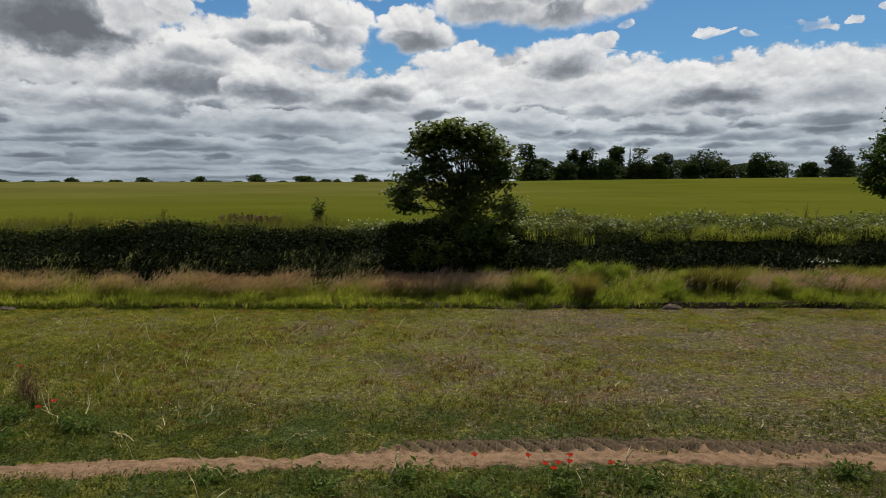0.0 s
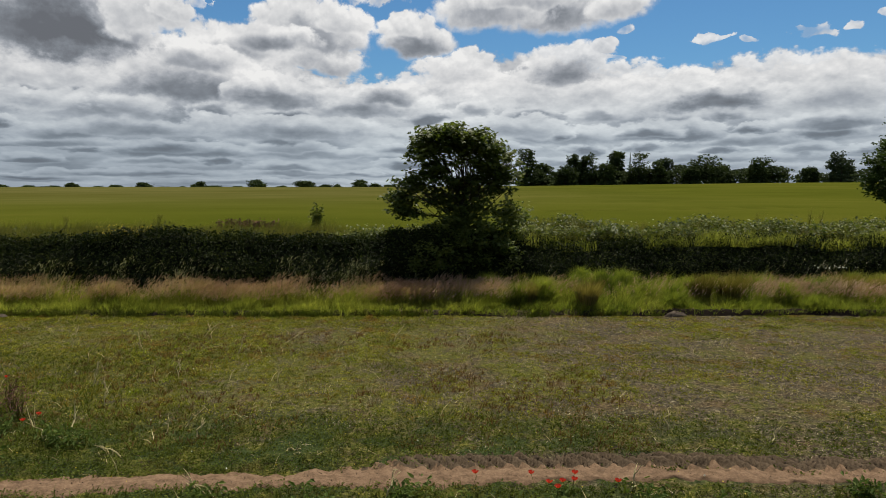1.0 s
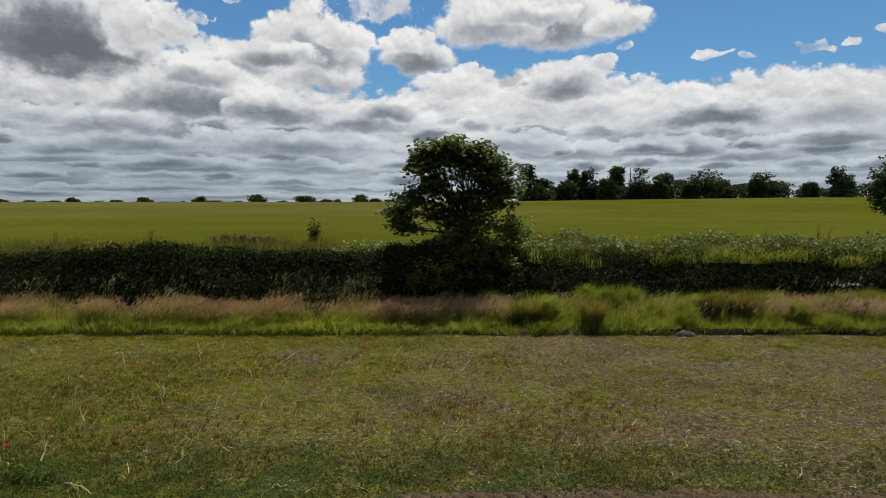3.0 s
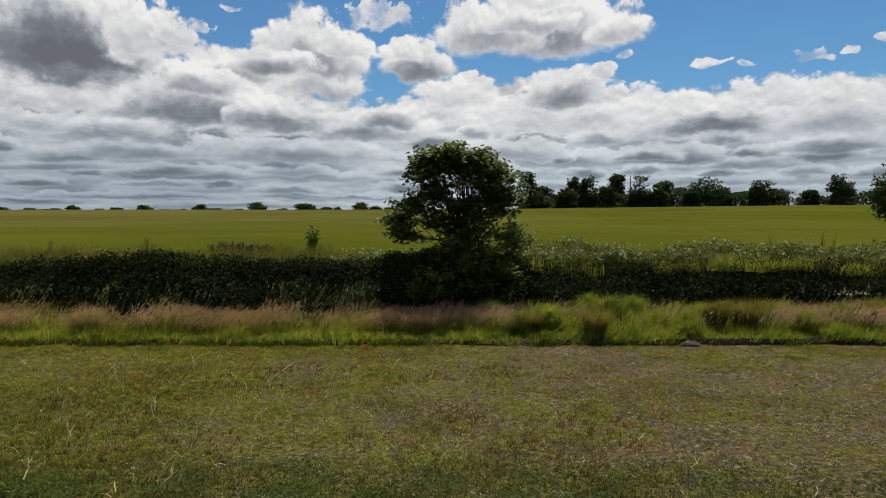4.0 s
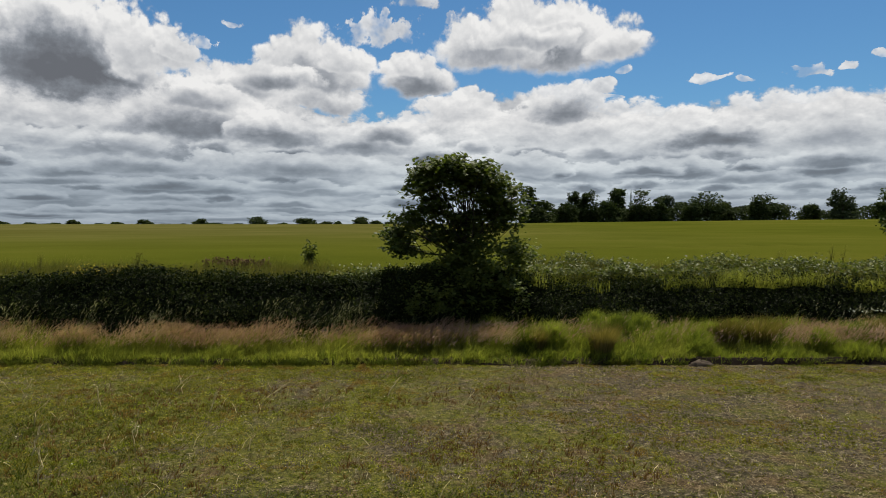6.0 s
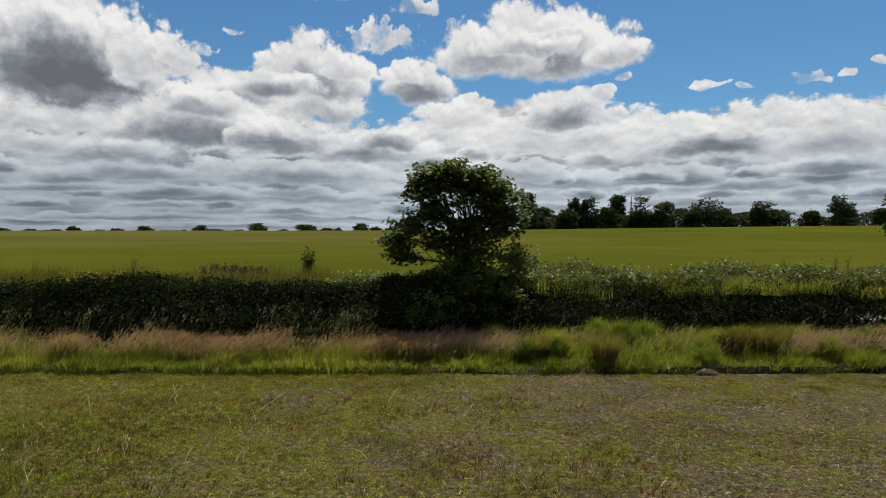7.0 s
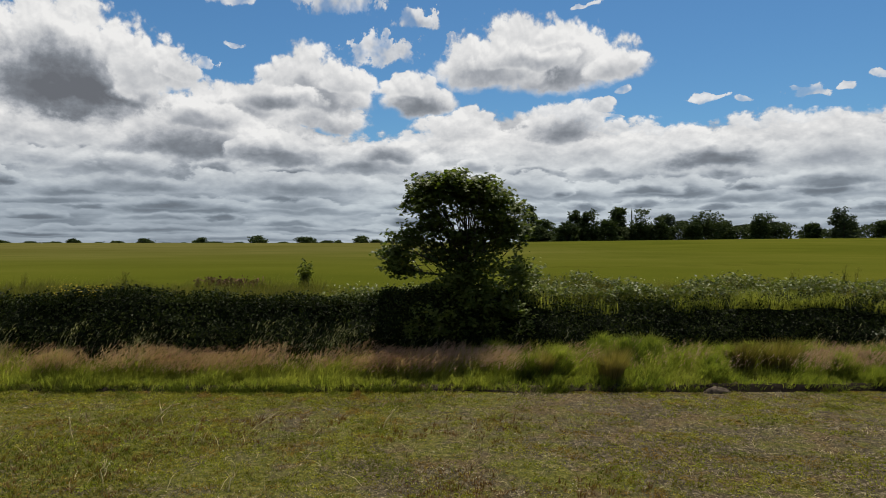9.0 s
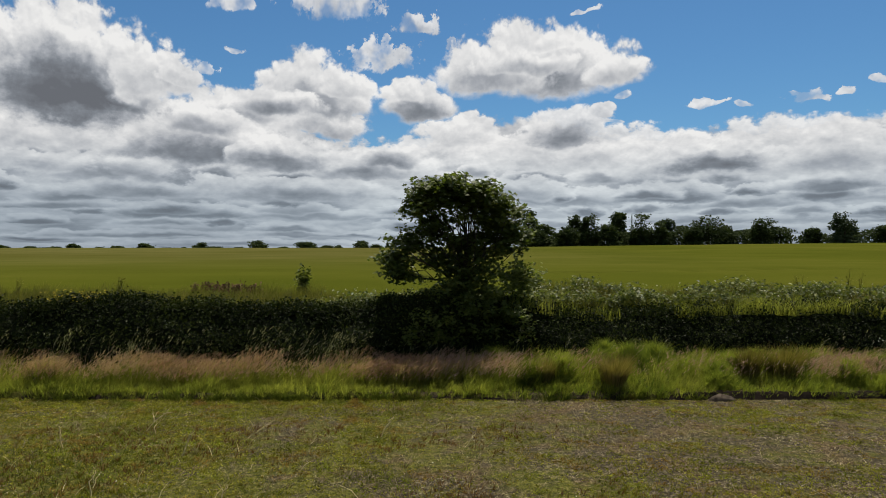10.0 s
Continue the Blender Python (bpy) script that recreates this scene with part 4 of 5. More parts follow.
def build_right_tree():
    bx, by = 28.3, 39.0
    bz = float(ground_z(bx, by))
    ob = thing("ash_tree", bx, by, bz, "leafy ash tree with drooping sprays at the field edge", "tree")
    lobes = [(0, 0, 6.8, 3.2, 3.0, 2.2), (-2.4, 0, 5.2, 1.9, 2.0, 1.2), (2.2, 0, 5.4, 2.6, 2.8, 1.8), (-3.6, -0.3, 4.0, 1.3, 1.3, 0.8), (-4.4, -0.3, 2.6, 0.75, 0.8, 0.75),
             (-3.3, -0.3, 2.4, 0.7, 0.8, 0.6), (-1.4, 0.5, 3.5, 1.7, 2, 1.0), (0.5, 0, 8.6, 2.2, 2.2, 1.4)]
    c, leaves = leafy(lobes, 2200, 12, (0.12, 0.26), 91, "leaf", 0.17, 5)
    part("crown", leaves, M_ASH, ob, "narrow ash leaflets in sprays")
    part("trunk", limb((0, 0, -0.1), (0.1, 0, 6.5), 0.30, 0.14, 0.06, 92), M_BARK, ob)
    for j, (x, y, z, *_q) in enumerate(lobes):
        part("branch", limb((0.05, 0, min(6.2, 1.8 + z * 0.3)), (x, y, z), 0.11, 0.03, 0.15, 93 + j), M_BARK, ob)


build_right_tree()


def far_tree(x, y, h, w, seed, mat, label, group, trunk=0.22, name="tree", size=0.5, sunk=0.3):
    g = np.random.default_rng(seed)
    bz = float(ground_z(x, y)) - sunk
    ob = thing(name, x, y, bz, label, name.replace("_", " ").split()[-1], group)
    m = int(g.integers(6, 10))
    lobes = []
    for j in range(m):
        a = g.uniform(0, 2 * np.pi)
        lv = g.uniform(0, 1)
        rr = w * 0.5 * (0.62 - 0.42 * lv) * g.uniform(0.5, 1.15)
        lobes.append((np.cos(a) * rr, np.sin(a) * rr, h * (trunk + 0.12 + (0.80 - trunk) * lv), w * g.uniform(0.17, 0.30), w * g.uniform(0.17, 0.30), h * g.uniform(0.10, 0.18)))
    lobes.append((0, 0, h * 0.55, w * 0.36, w * 0.36, h * 0.28))
    lobes.append((0, 0, h * (trunk + 0.16), w * 0.42, w * 0.42, h * 0.16))
    c, leaves = leafy(lobes, 420, 6, (size * 0.9, size * 2.2), seed + 1, "leaf", size * 0.8)
    part("crown", leaves, mat, ob)
    part("trunk", limb((0, 0, -0.2), (0, 0, h * 0.6), min(0.035 * h, 0.12 * w), min(0.015 * h, 0.05 * w), 0.1, seed + 2), M_BARK, ob)


WOOD = [(36, 15, 9), (44, 8.5, 9), (51, 8.5, 9), (57, 12, 8), (62, 11.5, 9), (69, 8, 8), (76, 12.5, 8), (83, 12, 9), (90, 8.5, 9),
        (97, 9.5, 9), (104, 8, 7), (113, 13.5, 15), (122, 7, 8), (131, 8.5, 8), (139, 9.8, 14), (157, 7.5, 7), (167, 11.5, 12), (176, 7.5, 9), (185, 7, 9), (194, 8, 9), (203, 9, 10)]
for j, (wx, wh, ww) in enumerate(WOOD):
    far_tree(wx, 300 + 8 * math.sin(j * 2.3), wh * 1.18 + 0.9, ww * 1.4, 200 + 7 * j, M_FAR_PALE if j in (9, 16) else M_FAR,
             "distant dark leafy tree in the wood beyond the field", "trees of the far wood", 0.0, size=0.6, sunk=0.8)
# the first, thinnest entry stands in for a church spire, built from tree parts
for wx, wh, ww, leaf in ((80.5, 15.0, 0.5, 0.13), (75.0, 15.5, 3.6, 0.45), (60.5, 13.5, 3.6, 0.45)):
    far_tree(wx, 302, wh, ww, int(wx * 10), M_FAR, "slender dark conifer or spire rising out of the far wood", "trees of the far wood", 0.1, size=leaf, sunk=0.8)
HEDGEROW = [(-444, 5.5, 16), (-416, 4.2, 20), (-390, 5.2, 14), (-371, 8.8, 14), (-345, 3, 12), (-327, 5.5, 13), (-300, 8.5, 16), (-262, 3, 9), (-245, 10, 16), (-229, 6, 16),
            (-205, 3.4, 12), (-186, 12.5, 20), (-162, 4, 16), (-138, 13.5, 24), (-119, 5.4, 16), (-106, 6.2, 7), (-83, 12, 17), (-68, 7, 14), (-54, 5, 12)]
for j, (wx, wh, ww) in enumerate(HEDGEROW):
    far_tree(wx, 700, wh * 0.74 + 1.9, ww * 1.3, 400 + 7 * j, M_FAR, "distant tree on the skyline beyond the field", "trees on the skyline", 0.0, size=1.0, sunk=1.6)


def build_far_hedge():
    """Scrub that fills the foot of the far wood."""
    for x0, x1, k, seed, y0, tall in ((33, 149, 11000, 501, 303, 7.0), (153, 216, 3000, 502, 303, 4.4), (-470, -30, 5000, 504, 705, 2.4)):
        g = np.random.default_rng(seed)
        x = g.uniform(x0, x1, k)
        y = y0 + g.normal(0, 3, k)
        top = tall * (0.45 + 1.1 * vnoise(x, x * 0, 8.0 * y0 / 303, 503))
        c = np.stack([x, y, ground_z(x, y) + top * g.uniform(0, 1, k) ** 0.7], 1)
        nr = np.stack([g.normal(0, 0.5, k), g.normal(-0.5, 0.4, k), np.full(k, 0.7)], 1)
        ob = part("far_scrub", cards(c, g.uniform(0.7, 1.6, k), nr, seed), M_FAR)
        tagged(ob, "distant dark scrub along a field boundary", "scrub", kind="stuff")


build_far_hedge()


# ---------------------------------------------------------------- the mown ground in front
def lushness(x, y):
    """How green and thick the weeds are: thick before and beside the track and in the west, thin litter in the east."""
    v = 1.1 * (vnoise(x, y, 1.5, 301) - 0.5) + 1.0 * (vnoise(x, y, 0.45, 302) - 0.5)
    return v + 0.42 + 0.22 * smooth(x, 3, -6) + 0.05 * smooth(x, 0, 4) * smooth(y, 9, 12) - 0.05 * smooth(x, 4.5, 9) + 0.34 * smooth(y, 11.8, 10.2) * smooth(x, 16, 5) + 0.25 * smooth(y, 8.6, 7.9) * smooth(y, 4.5, 6.5) + 0.25 * west_lush(x, y) + 0.30 * smooth(y, 17.8, 19.0) * smooth(x, 1.0, -2.0)


def west_lush(x, y):
    """A greener patch of taller weeds in the west."""
    return smooth(x + 2.0 * (vnoise(x, y, 1.4, 308) - 0.5), -4.0, -6.2) * smooth(y, 8.4, 9.6) * smooth(y, 17.0, 14.0)


def on_track(x, y):
    d = y - track_mid(x)
    return (np.abs(d) < 0.40 * vnoise(x, y, 0.35, 36)) | ((rutted(x, y) > 0.4) & (vnoise(x, y, 0.22, 39) < 0.62))


def build_sward():
    g = np.random.default_rng(310)
    k = 76000
    y = 19.4 - 21.4 * g.uniform(0, 1, k) ** 1.25
    x = g.uniform(-14.5, 14.5, k)
    lu = lushness(x, y)
    keep = (g.uniform(0, 1, k) < np.clip(lu * 1.15, 0.04, 0.95)) & ~on_track(x, y) & (y < edge_y(x) + 0.1)
    x, y, lu = x[keep], y[keep], lu[keep]
    k = len(x)
    tall = smooth(x, -3.2, -6.0) * smooth(y, 8.5, 9.2) * smooth(y, 16, 12)
    h = (0.022 + 0.032 * np.clip(lu, 0, 1)) * g.uniform(0.5, 1.6, k) * (1 + 1.8 * tall * vnoise(x, y, 0.7, 305)) * (1 + 0.7 * smooth(y, 8.5, 7.9))
    c = np.stack([x, y, ground_z(x, y) - 0.004], 1)
    dark = g.uniform(0, 1, k) < smooth(y, 11.8, 10.2) * 0.97 * smooth(x, 16, 5) + smooth(y, 8.6, 8.0) * 0.5 + 0.5 * west_lush(x, y)
    for sel, name, mat, label in ((~dark, "mown_weeds", M_WEED, "short olive-green weeds and grass on mown ground"),
                                  (dark, "lush_weeds", M_CLOVER, "thick dark green clover and weeds by the track")):
        geo = tufts(c[sel], g.uniform(0.02, 0.07, sel.sum()), 5, h[sel], 0.010, 311, (0.05, 0.0), 2.4)
        tagged(part(name, geo, mat), label, "weeds", kind="stuff")
    for name, mat, k, x0, x1, y0, y1, label, seed in (("dry_grass_tufts", M_STRAW, 1500, -13, 3, 10.5, 19.0, "bleached dry grass tufts in the mown weeds", 321),
                                                      ("sorrel_tufts", M_RUST, 2200, -8, 3, 9.5, 17.0, "reddish-brown withered sorrel in the mown weeds", 322)):
        x, y = g.uniform(x0, x1, k), g.uniform(y0, y1, k)
        keep = (vnoise(x, y, 1.3, seed) > 0.52) & (y < edge_y(x) - 0.1)
        x, y = x[keep], y[keep]
        c = np.stack([x, y, ground_z(x, y)], 1)
        geo = tufts(c, g.uniform(0.03, 0.10, len(x)), 7, g.uniform(0.04, 0.14, len(x)), 0.010, seed, (0.1, 0.0), 1.8)
        tagged(part(name, geo, mat), label, "dry grass", kind="stuff")
    k = 1700
    x, y = g.uniform(-13, 9, k), g.uniform(7.2, 19.0, k)
    keep = (g.uniform(0, 1, k) < 0.15 + 0.75 * smooth(x, 1.0, -5.0) * smooth(vnoise(x, y, 1.2, 323), 0.4, 0.65)) & ~on_track(x, y)
    x, y = x[keep], y[keep]
    k = len(x)
    a, ln = g.uniform(0, 2 * np.pi, k), g.uniform(0.08, 0.34, k)
    p = np.stack([x, y, ground_z(x, y)], 1)
    geo = blades(p, ln * g.uniform(0.15, 0.9, k), g.uniform(0.008, 0.014, k), np.stack([np.cos(a), np.sin(a)], 1) * ln[:, None], seed=324)
    tagged(part("bleached_stems", geo, M_BLEACH), "thin bleached stems bent over the mown weeds", "dry grass", kind="stuff")
    # small leaves of low weeds, close to the ground
    k = 250000
    y = 19.4 - 21.4 * g.uniform(0, 1, k) ** 1.25
    x = g.uniform(-14.5, 14.5, k)
    lu = lushness(x, y) + 0.35 * (vnoise(x, y, 0.16, 306, 1) - 0.5)
    keep = (g.uniform(0, 1, k) < smooth(lu, 0.28, 0.75) * 0.95 + 0.04) & ~on_track(x, y) & (y < edge_y(x) + 0.1)
    x, y, lu = x[keep], y[keep], lu[keep]
    k = len(x)
    c = np.stack([x, y, ground_z(x, y) + 0.006 + 0.035 * np.clip(lu, 0, 1) * g.uniform(0, 1, k)], 1)
    nr = np.stack([g.normal(0, 0.45, k), g.normal(-0.1, 0.45, k), np.full(k, 0.8)], 1)
    sz = g.uniform(0.02, 0.055, k)
    dark = g.uniform(0, 1, k) < smooth(y, 11.8, 10.2) * 0.97 * smooth(x, 16, 5) + smooth(y, 8.6, 8.0) * 0.5 + 0.5 * west_lush(x, y)
    for sel, name, mat, label in ((~dark, "low_weed_leaves", M_WEED, "low olive and yellowish leaves of creeping weeds"),
                                  (dark, "clover_leaves", M_CLOVER, "low dark green clover leaves near the track")):
        tagged(part(name, cards(c[sel], sz[sel], nr[sel], 313, 0.6), mat), label, "weeds", kind="stuff")
    k = 70000
    x, y = g.uniform(-9, 9, k), g.uniform(6.3, 11.4, k)
    keep = (g.uniform(0, 1, k) < smooth(y + 1.6 * (vnoise(x, y, 1.6, 325) - 0.5), 11.2, 10.0) * smooth(x, 7, 0) * smooth(vnoise(x, y, 0.8, 327), 0.60, 0.44)) & ~on_track(x, y)
    x, y = x[keep], y[keep]
    k = len(x)
    c = np.stack([x, y, ground_z(x, y) + g.uniform(0.008, 0.06, k)], 1)
    nr = np.stack([g.normal(0, 0.5, k), g.normal(-0.1, 0.5, k), np.full(k, 0.8)], 1)
    tagged(part("clover_mat", cards(c, g.uniform(0.02, 0.045, k), nr, 326, 0.7), M_CLOVER), "thick mat of dark green clover beside the track", "clover", kind="stuff")
    # cut straw and dead stalks lying about
    k = 140000
    y = 19.4 - 21.4 * g.uniform(0, 1, k) ** 1.25
    x = g.uniform(-14.5, 14.5, k)
    green = smooth(y, 11.2, 10.0) * smooth(x, 6, 0) * smooth(vnoise(x, y, 0.8, 327), 0.58, 0.46)
    keep = (g.uniform(0, 1, k) < np.clip(1.1 - lushness(x, y) * 1.0, 0.16, 0.9) * (1 - 0.9 * green)) & ~on_track(x, y) & (y < edge_y(x))
    x, y = x[keep], y[keep]
    k = len(x)
    ln = g.uniform(0.02, 0.06, k) + 0.09 * (g.uniform(0, 1, k) < 0.15)
    a = g.uniform(0, 2 * np.pi, k)
    p = np.stack([x, y, ground_z(x, y) + 0.006], 1)
    lean = np.stack([np.cos(a), np.sin(a)], 1) * ln[:, None]
    tagged(part("straw_litter", blades(p, g.uniform(0.0, 0.03, k), g.uniform(0.006, 0.016, k), lean, seed=312), M_STRAW),
           "pale cut straw and dry chips lying on the ground", "straw litter", kind="stuff")


build_sward()


# ---------------------------------------------------------------- single plants and small things
def poppy(x, y, h, seed):
    g = np.random.default_rng(seed)
    ob = thing("poppy", x, y, float(ground_z(x, y)), "bright red field poppy on a thin hairy stem", "poppy", "poppies by the track")
    top = np.array([g.normal(0.02, 0.03), g.normal(0, 0.02), h])
    part("stem", limb((0, 0, -0.02), top, 0.003, 0.002, 0.015, seed, 5), M_CLOVER, ob)
    part("seed_head", tube([top - [0, 0, 0.004], top + [0, 0, 0.004], top + [0, 0, 0.012]], [0.003, 0.008, 0.005], 6), M_CORE, ob, "black poppy centre")
    for j in range(4):
        a = j * np.pi / 2 + g.uniform(0, 0.6)
        d, e = np.array([np.cos(a), np.sin(a), 0]), np.array([-np.sin(a), np.cos(a), 0])
        rows = []
        for r, wd, z in ((0.004, 0.010, 0.0), (0.016, 0.022, 0.010), (0.030, 0.024, 0.022), (0.037, 0.015, 0.030)):
            rows += [top + d * r - e * wd + [0, 0, z], top + d * (r + 0.004) + [0, 0, z - 0.004], top + d * r + e * wd + [0, 0, z]]
        f = []
        for i in range(3):
            for q in range(2):
                f += [(i * 3 + q, i * 3 + q + 1, i * 3 + q + 4), (i * 3 + q, i * 3 + q + 4, i * 3 + q + 3)]
        part("petal", (np.array(rows), np.array(f)), M_POPPY, ob)


for j, (fx, fy, fh) in enumerate(((-5.84, 10.16, 0.30), (-6.0, 9.97, 0.26), (-7.59, 12.18, 0.30), (0.39, 8.07, 0.32), (1.06, 8.12, 0.30), (1.48, 8.14, 0.30),
                                  (1.17, 7.82, 0.30), (1.27, 7.78, 0.28), (1.96, 7.87, 0.30), (1.46, 7.98, 0.28), (1.30, 8.02, 0.24))):
    poppy(fx, fy, fh, 600 + j)


def dry_stalk(x, y, ln, az, tilt, seed):
    g = np.random.default_rng(seed)
    ob = thing("dry_stalk", x, y, float(ground_z(x, y)), "bleached dry weed stalk among the mown weeds", "dry stalk", "dry stalks on the mown ground")
    a, t = radians(az), radians(tilt)
    tip = np.array([math.cos(a) * math.cos(t), math.sin(a) * math.cos(t), math.sin(t)]) * ln
    part("stem", limb((0, 0, 0.0), tip, 0.011, 0.006, 0.03, seed, 6), M_BLEACH, ob)
    for j in range(3):
        st = tip * g.uniform(0.35, 0.8)
        part("side_shoot", limb(st, st + tip * 0.25 + g.normal(0, 0.06, 3) + [0, 0, 0.06], 0.007, 0.003, 0.01, seed + j + 1, 4), M_BLEACH, ob)


STALKS = ((-4.39, 14.99, 0.45, 60, 55), (-3.52, 10.05, 0.28, 70, 50), (-4.04, 10.29, 0.22, 95, 75), (-4.23, 9.26, 0.45, 160, 12), (-3.82, 10.42, 0.3, 40, 40),
          (-5.29, 10.05, 0.40, 110, 55), (-2.28, 14.99, 0.35, 60, 45), (-1.13, 16.25, 0.45, 55, 40), (-5.66, 16.57, 0.6, 40, 30), (-5.4, 16.4, 0.55, 120, 35),
          (-2.1, 9.47, 0.2, 0, 8), (-0.42, 11.42, 0.25, 90, 80), (3.32, 10.29, 0.35, 70, 55), (-4.9, 13.01, 0.4, 100, 60), (-0.64, 8.08, 0.35, 60, 45),
          (-3.02, 12.81, 0.3, 80, 50), (-5.54, 9.81, 0.5, 150, 30), (-5.51, 11.42, 0.5, 110, 65), (0.47, 15.65, 0.3, 50, 40), (1.82, 10.83, 0.2, 30, 20),
          (-6.3, 12.6, 0.5, 80, 60), (-7.2, 14.2, 0.5, 60, 55), (-6.6, 15.4, 0.45, 130, 50), (-8.4, 15.8, 0.5, 70, 60), (-3.6, 16.2, 0.4, 30, 25),
          (2.2, 8.2, 0.3, 60, 50), (4.6, 9.8, 0.3, 40, 30), (-2.6, 8.05, 0.4, 170, 25))
for j, (fx, fy, ln, az, tilt) in enumerate(STALKS):
    dry_stalk(fx, fy, ln, az, tilt, 700 + 9 * j)


def leafy_weed(x, y, h, r, mat, seed, label, leaf=(0.05, 0.11), stems=7, name="leafy_weed", group="leafy weeds", base=None, leaves=26):
    g = np.random.default_rng(seed)
    z0 = float(ground_z(x, y)) if base is None else base
    ob = thing(name, x, y, z0, label, "weed", group)
    cs = []
    for j in range(stems):
        a = g.uniform(0, 2 * np.pi)
        tip = np.array([np.cos(a) * r * g.uniform(0.2, 1), np.sin(a) * r * g.uniform(0.2, 1), h * g.uniform(0.6, 1.05)])
        part("stem", limb((0, 0, -0.03), tip, 0.006 + 0.004 * h, 0.003, 0.02, seed + j, 5), M_ROUGH, ob)
        q = g.uniform(0.2, 1.0, leaves)[:, None]
        cs.append(tip * q + g.normal(0, 0.05 + 0.06 * r, (leaves, 3)))
    c = np.concatenate(cs)
    c[:, 2] = np.maximum(c[:, 2], 0.01)
    nr = np.stack([g.normal(0, 0.5, len(c)), g.normal(-0.2, 0.5, len(c)), np.full(len(c), 0.7)], 1)
    tagged(part("foliage", cards(c, g.uniform(leaf[0], leaf[1], len(c)), nr, seed, 0.45), mat, ob), kind="stuff")


for j, (fx, fy, fh, fr) in enumerate(((-6.42, 10.05, 0.35, 0.3), (-5.45, 9.81, 0.32, 0.3), (-5.09, 9.58, 0.28, 0.25), (1.42, 7.77, 0.28, 0.28), (-0.4, 8.08, 0.22, 0.22),
                                      (2.38, 7.92, 0.2, 0.25), (0.24, 7.7, 0.22, 0.3), (-2.75, 8.0, 0.15, 0.25), (-1.5, 7.8, 0.16, 0.3), (4.97, 8.2, 0.25, 0.25),
                                      (-6.9, 9.4, 0.32, 0.3), (-6.0, 9.0, 0.3, 0.35), (3.2, 7.6, 0.22, 0.3), (0.7, 7.3, 0.22, 0.3))):
    leafy_weed(fx, fy, fh * 0.6, fr * 1.3, M_LUSHWEED, 800 + 11 * j, "green leafy weed beside the sandy track", name="leafy_weed", group="leafy weeds by the track")
for j, (fx, fy) in enumerate(((-6.9, 11.2), (-7.2, 11.6), (-6.6, 10.9))):
    leafy_weed(fx, fy, 0.5, 0.28, M_DEAD, 960 + 11 * j, "grey-brown withered weed among green growth", (0.02, 0.05), 9, "withered_weed", "withered weeds")

# growth standing above the strip behind the hedge
leafy_weed(-5.33, 29.9, 1.35, 0.28, M_BRAMBLE, 1001, "young leafy sapling at the edge of the barley", (0.12, 0.22), 9, "sapling", "saplings", 1.50, 44)
for j, (fx, fy, fz, fh) in enumerate(((17.2, 32, 1.5, 1.0), (16.7, 32, 1.5, 1.15), (18.9, 31.5, 1.5, 0.9), (12.4, 27.5, 1.8, 0.8), (-14.2, 26.5, 1.7, 0.8), (-9.9, 24.5, 1.8, 0.85))):
    leafy_weed(fx, fy, fh, 0.25, M_ROUGH, 1020 + 9 * j, "tall thin-stemmed weed above the brambles", (0.05, 0.10), 7, "tall_weed", "tall weeds behind the hedge", fz, 9)


def dead_docks():
    g = np.random.default_rng(1100)
    for j in range(22):
        x, y = -9.4 + 2.4 * j / 21 + g.normal(0, 0.06), 29.6 + g.normal(0, 0.15)
        h = g.uniform(0.38, 0.58)
        ob = thing("dead_dock", x, y, 1.64, "brown dead dock stem with rusty seed clusters", "weed", "dead docks by the barley")
        tip = np.array([g.normal(0, 0.10), 0, h])
        part("stem", limb((0, 0, -0.35), tip, 0.014, 0.007, 0.02, 1101 + j, 4), M_DEAD, ob)
        c = tip * g.uniform(0.2, 1.0, (60, 1)) + g.normal(0, 0.06, (60, 3))
        tagged(part("seed_cluster", cards(c, g.uniform(0.06, 0.12, 60), g.normal(size=(60, 3)), 1130 + j), M_DEAD, ob), kind="stuff")


dead_docks()


def flecks(name, k, seed, x0, x1, y0, y1, z0, z1, size, mat, label, ground=False):
    g = np.random.default_rng(seed)
    x, y = g.uniform(x0, x1, k), g.uniform(y0, y1, k)
    z = g.uniform(z0, z1, k) + (ground_z(x, y) if ground else 0)
    nr = np.stack([g.normal(0, 0.4, k), g.normal(-0.5, 0.4, k), np.full(k, 0.6)], 1)
    tagged(part(name, cards(np.stack([x, y, z], 1), g.uniform(size * 0.6, size * 1.3, k), nr, seed, 0.9), mat), label, "flowers", kind="stuff")


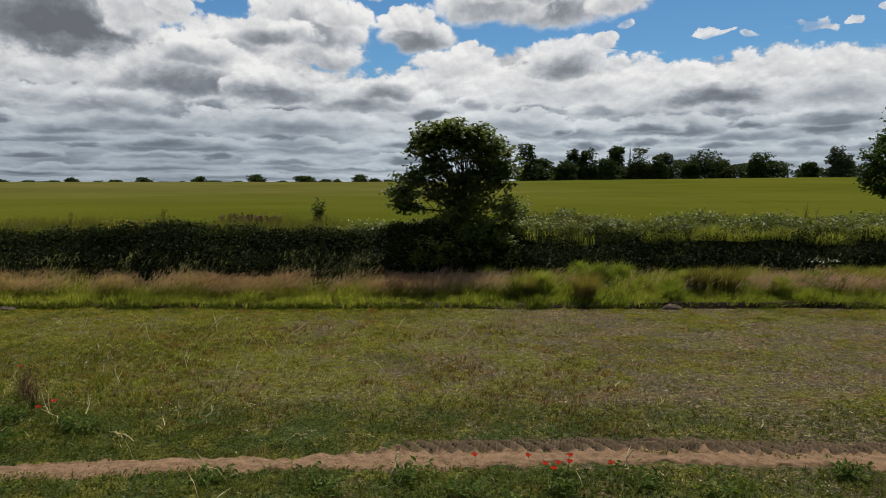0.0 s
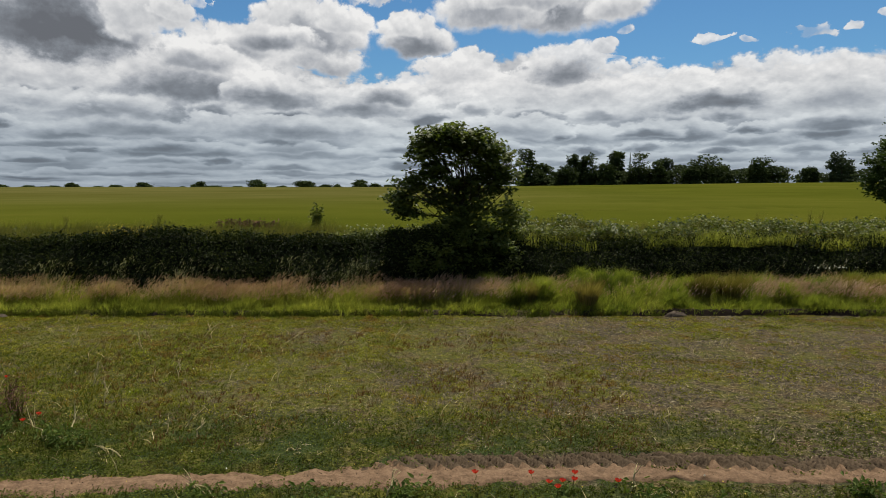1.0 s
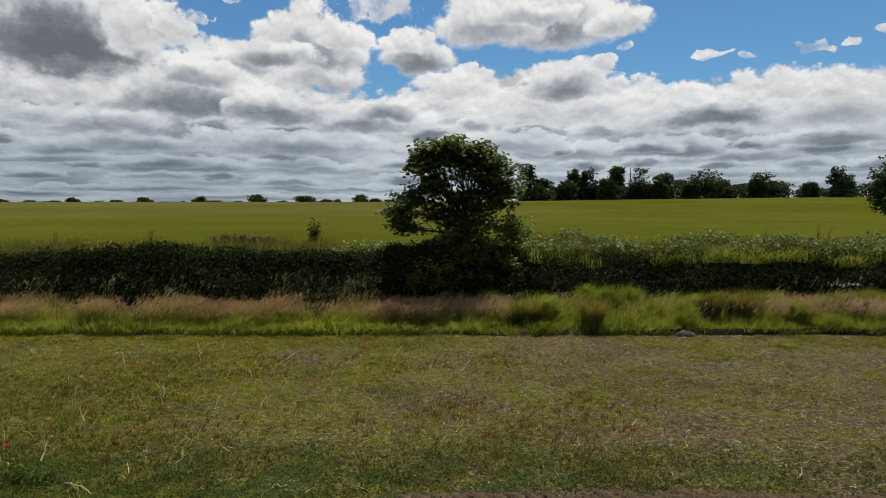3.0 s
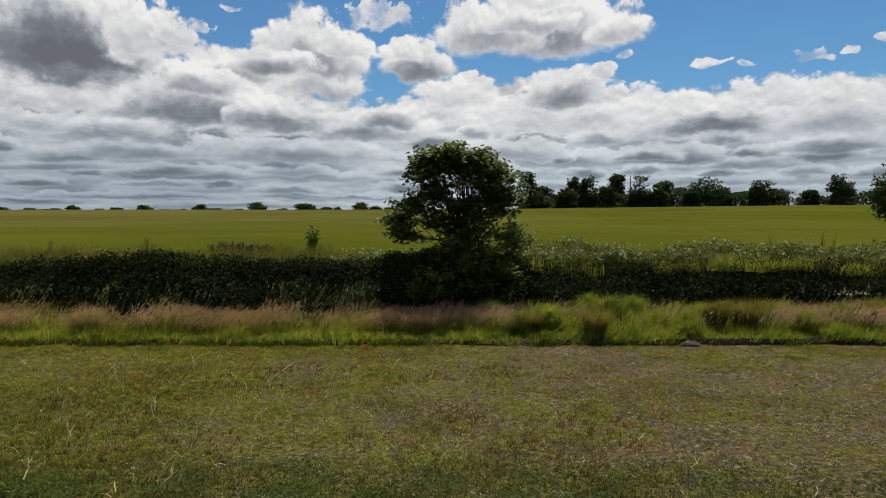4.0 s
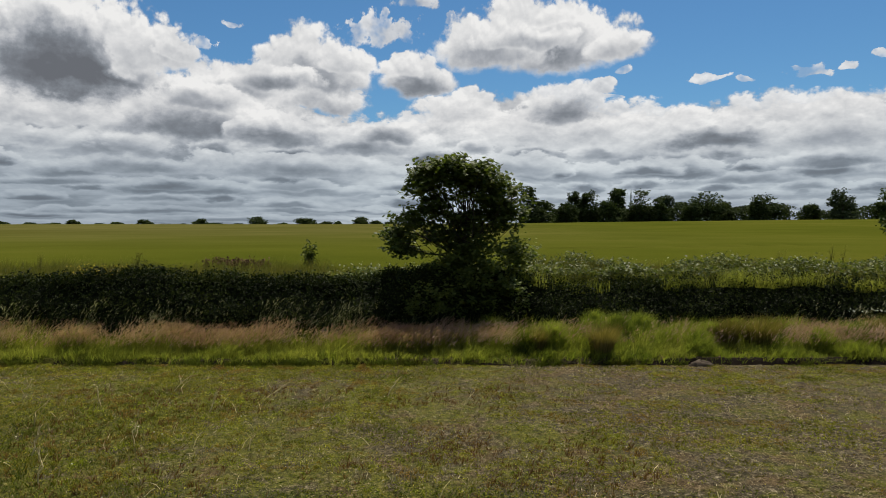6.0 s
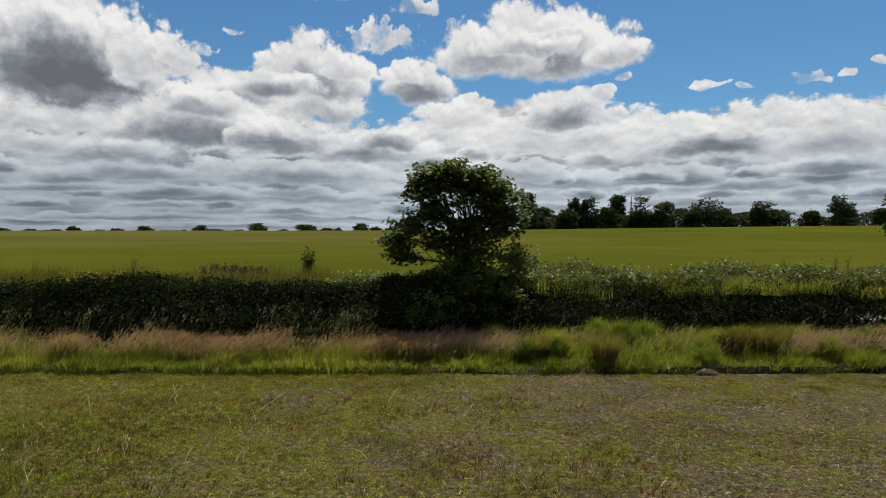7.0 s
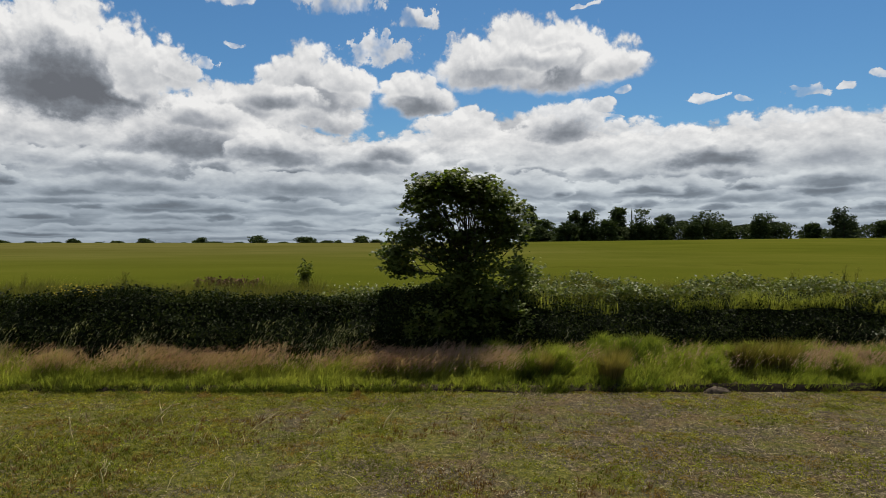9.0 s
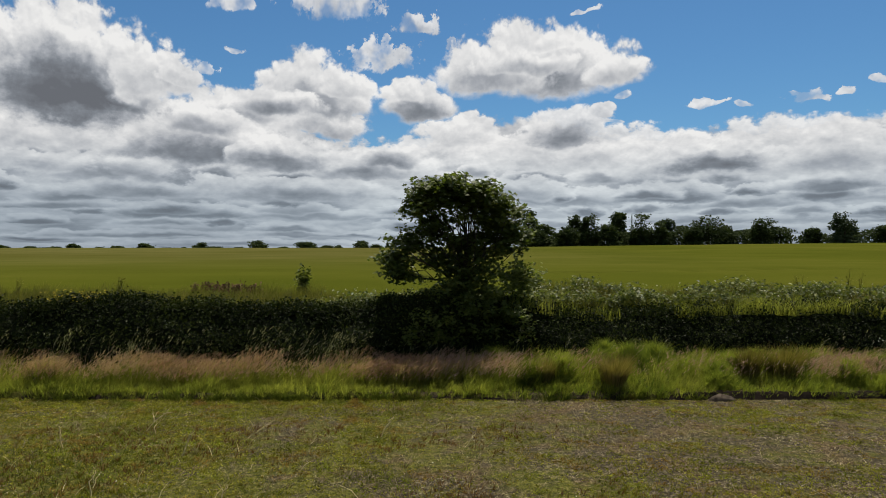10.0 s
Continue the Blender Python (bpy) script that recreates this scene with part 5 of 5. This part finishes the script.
flecks("yellow_flowers", 100, 1201, -10.6, -8.9, 21.3, 22.3, 2.12, 2.42, 0.05, M_YELLOW, "patch of small yellow flowers on the hedge top")
flecks("bramble_blossom", 45, 1202, -3.4, 0.4, 22.6, 25.5, 1.95, 2.3, 0.055, M_WHITE, "white bramble blossom beside the tree")
flecks("bramble_blossom", 50, 1203, 2.8, 9.5, 24.0, 27.0, 2.05, 2.4, 0.05, M_WHITE, "white bramble blossom behind the hedge")
flecks("bramble_blossom", 30, 1204, 9.5, 17.0, 23.0, 26.5, 2.05, 2.35, 0.05, M_WHITE, "scattered white bramble blossom behind the hedge")
flecks("cow_parsley", 16, 1207, 11.0, 12.2, 20.9, 21.2, 1.15, 1.25, 0.06, M_WHITE, "white umbels of cow parsley before the hedge")
flecks("yellow_daisies", 130, 1205, -7.5, 6.5, 7.2, 12.5, 0.03, 0.12, 0.022, M_YELLOW, "tiny yellow flowers scattered in the weeds", True)
flecks("pale_daisies", 60, 1206, -7.5, 7.5, 7.2, 16.5, 0.03, 0.08, 0.025, M_WHITE, "tiny pale flowers scattered in the weeds", True)


def clod(x, y, w, h, seed):
    g = np.random.default_rng(seed)
    u, v = np.meshgrid(np.linspace(0, 2 * np.pi, 25)[:-1], np.linspace(0.02, 1, 8))
    rr = np.sin(v * np.pi / 2) * (0.8 + 0.5 * vnoise(np.cos(u) * 2 + seed, np.sin(u) * 2 + v * 2, 0.7, seed))
    vv = np.stack([np.cos(u) * rr * w, np.sin(u) * rr * w * 0.45, h * np.cos(v * np.pi / 2) * (0.6 + 0.8 * vnoise(u * 2, v * 3, 0.6, seed + 1)) - 0.02], -1).reshape(-1, 3)
    f = []
    for i in range(7):
        for j in range(24):
            q = (j + 1) % 24
            f += [(i * 24 + j, i * 24 + q, (i + 1) * 24 + q), (i * 24 + j, (i + 1) * 24 + q, (i + 1) * 24 + j)]
    ob = part("soil_clod", (vv, np.array(f)), M_CLOD, shade=True)
    ob.location = (x, y, float(ground_z(x, y)))
    tagged(ob, "grey-brown crumbly clod of dug soil at the verge edge", "soil clod", "soil clods on the verge edge")


M_CLOD = earthy("clod_soil", (0.035, 0.027, 0.02), (0.15, 0.118, 0.09), 7.0, 0.95, 0.9, 60)
for fx, fy, fw, fh, fs in ((6.45, 19.33, 0.30, 0.15, 3), (-12.2, 19.18, 0.28, 0.12, 7)):
    clod(fx, fy, fw, fh, fs)
